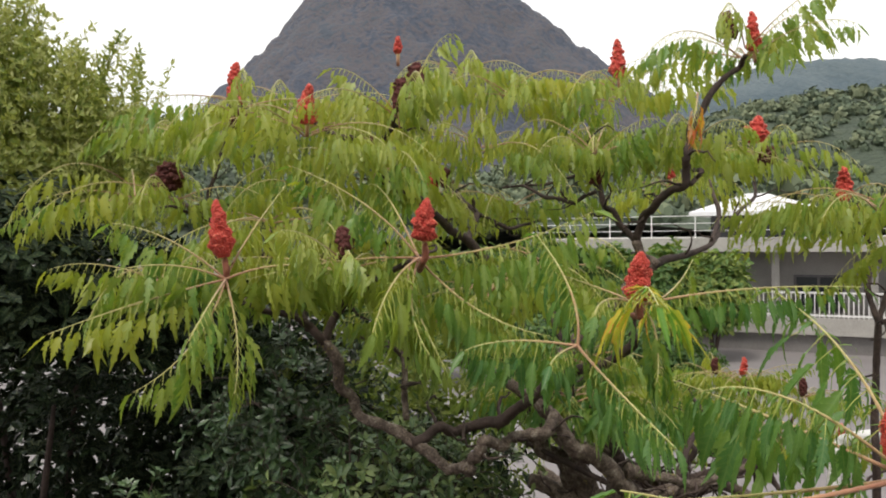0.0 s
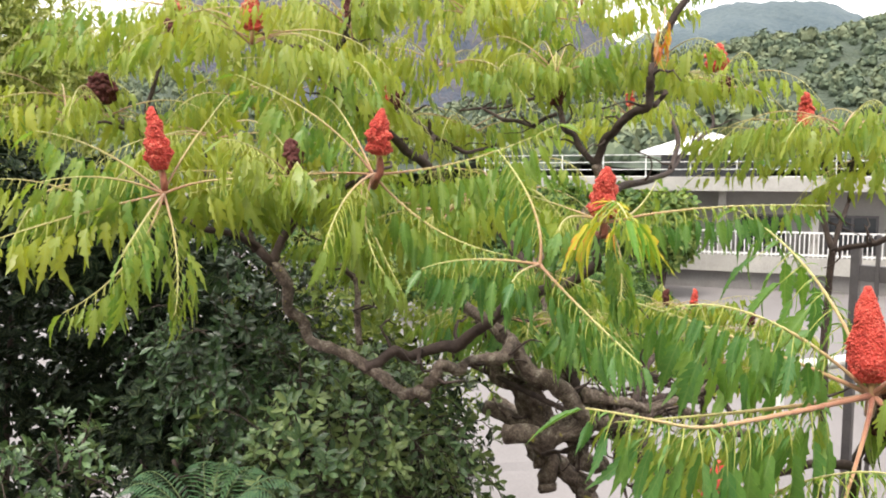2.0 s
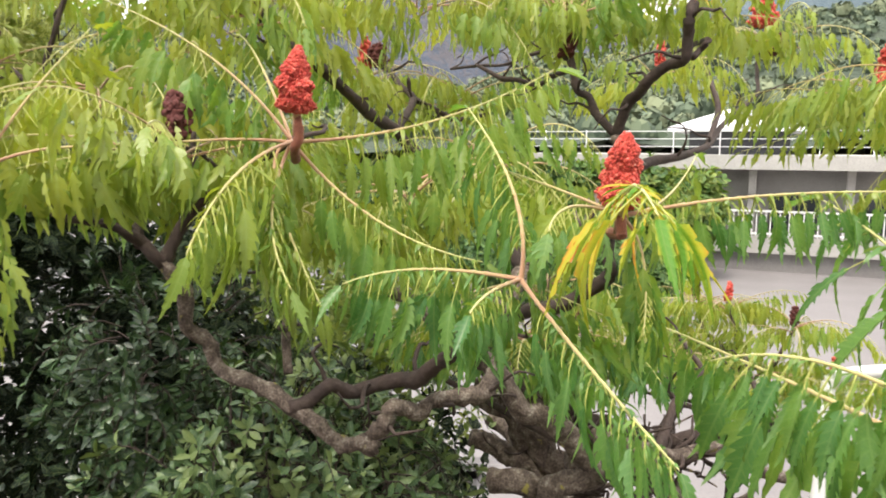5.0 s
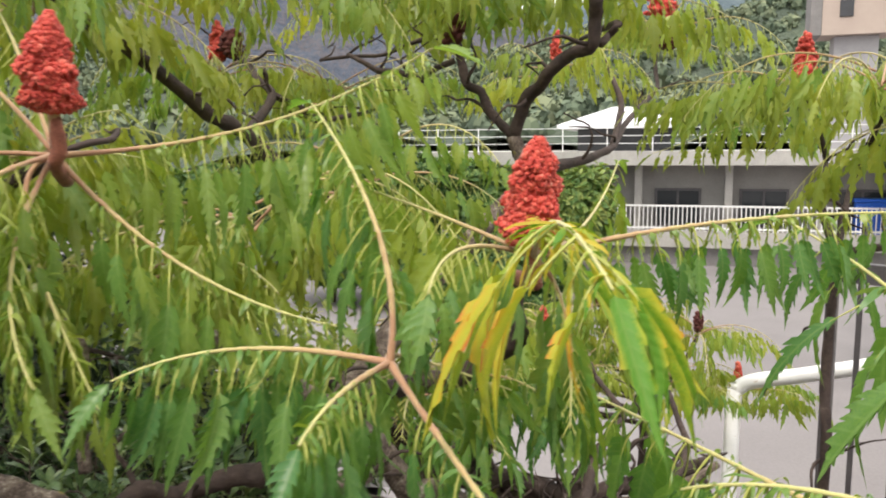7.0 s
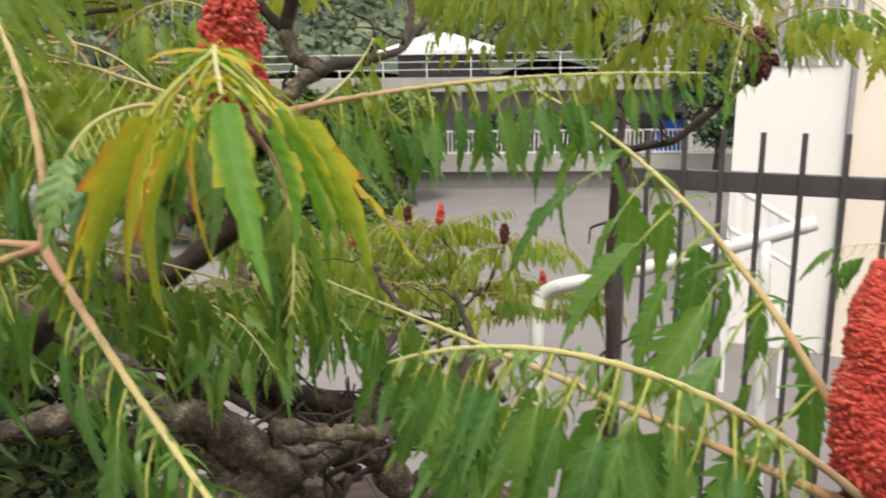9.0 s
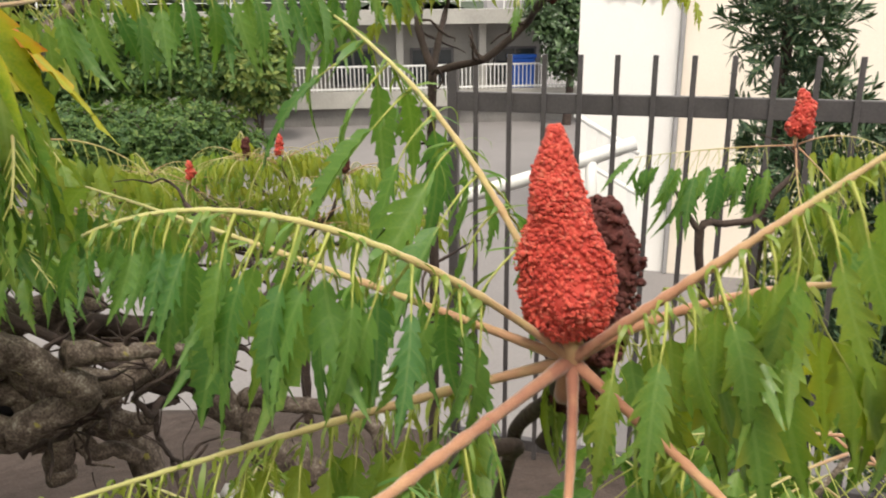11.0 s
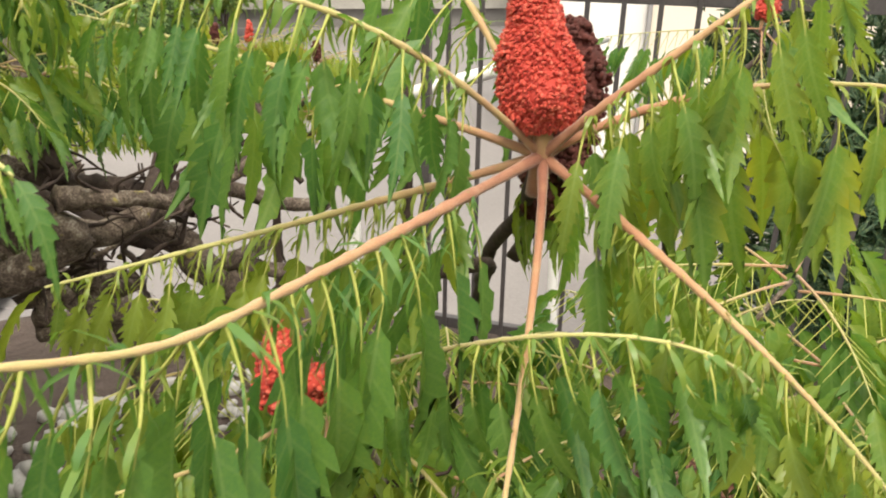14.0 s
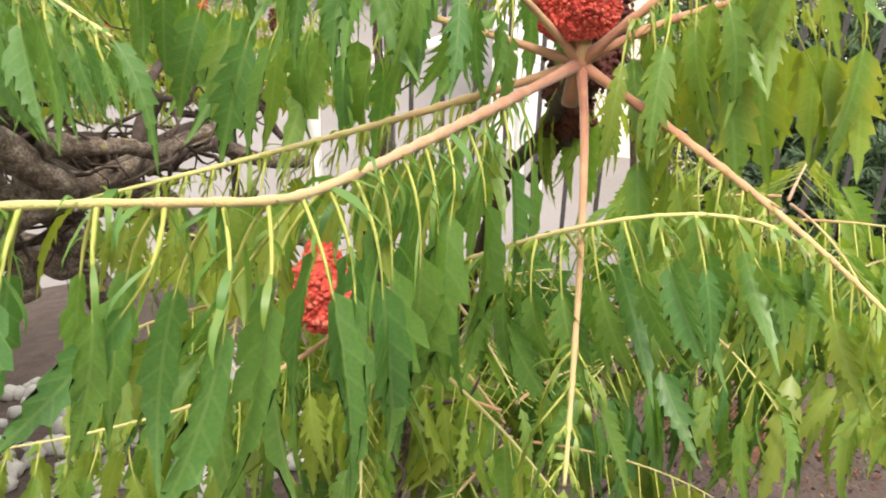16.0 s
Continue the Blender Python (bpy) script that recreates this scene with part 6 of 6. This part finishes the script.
# wispy upright shoots of the tall shrub
wisp = thing("leafy_shoots", "upright wispy leafy shoots at the top of the tall shrub", "shrub", at=(-2.6, 4.8, slope(-2.6, 4.8)))
rng = np.random.RandomState(9)
WA, WB = (-2.481, 4.833, 3.140), (-1.506, 4.946, 2.452)
for k in range(110):
    f = rng.rand()
    x, y, top = (WA[i] + (WB[i] - WA[i]) * f for i in range(3))
    x, y, top = x + 0.08 * rng.randn(), y + 0.25 * rng.randn(), top - 0.2 + 0.35 * rng.rand()
    z0 = top - 0.85
    bend = 0.2 * rng.randn()
    line = curve_points([(x, y, z0, 0.006), (x + bend * 0.3, y, (z0 + top) / 2, 0.004), (x + bend, y, top, 0.0015)], 14)
    b = Buf()
    tube(b, line * (1, 1, 1, 0.6), 4, 0)
    sv, sf, sa = simple_leaf(4, 0.34, 0.2, 0, 0.5)
    for q in line[3:]:
        for _ in range(5):
            w = rng.randn(3) + np.array((0, 0, 0.9))
            a = sa.copy()
            a[:, 2] = 0.5 + 0.45 * rng.rand()
            b.add(q[:3] + (sv * (0.03 + 0.025 * rng.rand())) @ axes_for(w, rng.randn(3)), sf, 1, a)
    link("shoot", b.mesh("shoot", [STALK, FINELEAF], smooth=False), wisp)

# fern under the shrub
FP = (-0.360, 2.146, 0.74)
fern = thing("fern", "green fern with feathery fronds in the shade", "fern", at=(FP[0], FP[1], slope(FP[0], FP[1])))
rng = np.random.RandomState(12)
for k in range(11):
    a = 2 * math.pi * k / 11 + 0.3 * rng.rand()
    p0 = np.array((FP[0], FP[1], FP[2] - 0.24))
    ln = 0.2 + 0.08 * rng.rand()
    line = quad_line(p0, p0 + np.array((math.cos(a) * ln * 0.5, math.sin(a) * ln * 0.5, 0.2)), p0 + np.array((math.cos(a) * ln, math.sin(a) * ln, 0.17)), 26)
    b = Buf()
    tube(b, np.c_[line, np.linspace(0.002, 0.0006, 26)], 4, 0)
    sv, sf, sa = simple_leaf(4, 0.16, 0.1, 0, 0.35)
    sa = sa.copy()
    sa[:, 2] = 0.3 + 0.4 * rng.rand()
    for i in range(3, 26):
        T = line[i] - line[i - 1]
        T /= np.linalg.norm(T)
        S = np.cross(T, (0, 0, 1))
        for sg in (-1, 1):
            b.add(line[i] + (sv * 0.055 * math.sin(math.pi * (0.12 + 0.86 * i / 26))) @ axes_for(sg * S + T * 0.45 + np.array((0, 0, -0.12)), (0, 0, 1)), sf, 1, sa)
    link("frond", b.mesh("frond", [FERN, FERN], smooth=False), fern)
tube_part("crown", [(FP[0], FP[1], slope(FP[0], FP[1]) - 0.05, 0.05), (FP[0], FP[1], (FP[2] - 0.24 + slope(FP[0], FP[1])) / 2, 0.045), (FP[0], FP[1], FP[2] - 0.22, 0.03)], DARKBARK, fern, knobs=0.3)

# dark conifer behind the fence
CX = (4.822, 3.485, 1.216)
con = thing("juniper_tree", "dark green juniper with feathery twigs behind the fence", "tree", at=(CX[0], CX[1], PLAZA))
tube_part("trunk", [(CX[0], CX[1], PLAZA - 0.05, 0.07), (CX[0], CX[1], -0.5, 0.05), (CX[0] + 0.1, CX[1], 1.4, 0.03), (CX[0], CX[1], 2.6, 0.01)], DARKBARK, con, knobs=0.2)
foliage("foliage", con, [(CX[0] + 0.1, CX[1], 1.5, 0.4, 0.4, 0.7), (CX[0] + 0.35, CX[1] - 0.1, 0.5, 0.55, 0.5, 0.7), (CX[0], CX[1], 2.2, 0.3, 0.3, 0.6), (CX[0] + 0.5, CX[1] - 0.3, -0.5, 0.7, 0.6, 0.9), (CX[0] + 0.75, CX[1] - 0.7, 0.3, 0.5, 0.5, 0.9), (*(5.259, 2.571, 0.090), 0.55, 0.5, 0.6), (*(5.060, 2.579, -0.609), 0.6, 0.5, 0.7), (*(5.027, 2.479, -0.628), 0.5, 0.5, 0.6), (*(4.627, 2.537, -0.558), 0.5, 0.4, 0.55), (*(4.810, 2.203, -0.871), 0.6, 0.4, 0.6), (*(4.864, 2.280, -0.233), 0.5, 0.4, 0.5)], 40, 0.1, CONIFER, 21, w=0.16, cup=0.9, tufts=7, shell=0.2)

# ---- pebbles round the trunk ----
gravel = thing("pebble_bed", "grey and white rounded pebbles on the bank", "pebbles", kind="structure", at=(1.05, 3.05, slope(1.05, 3.05)))
rng = np.random.RandomState(31)
stones = []
for k in range(7):
    b = Buf()
    sc = np.array((1, 0.75 + 0.3 * rng.rand(), 0.5 + 0.2 * rng.rand()))
    b.add(ICO_V * sc * (1 + 0.09 * rng.randn(len(ICO_V), 1)), ICO_F)
    stones.append(b.mesh("pebble", [PEBBLE]))
for k in range(290):
    x, y = 0.5 + 1.2 * rng.rand(), 2.45 + 1.5 * rng.rand()
    r = 0.026 + 0.028 * rng.rand()
    o = link("pebble", stones[k % 7], gravel)
    o.matrix_basis = Matrix.Translation((x, y, slope(x, y) + r * 0.35)) @ Euler((0.4 * rng.randn(), 0.4 * rng.randn(), 6 * rng.rand())).to_matrix().to_4x4() @ Matrix.Scale(r, 4)
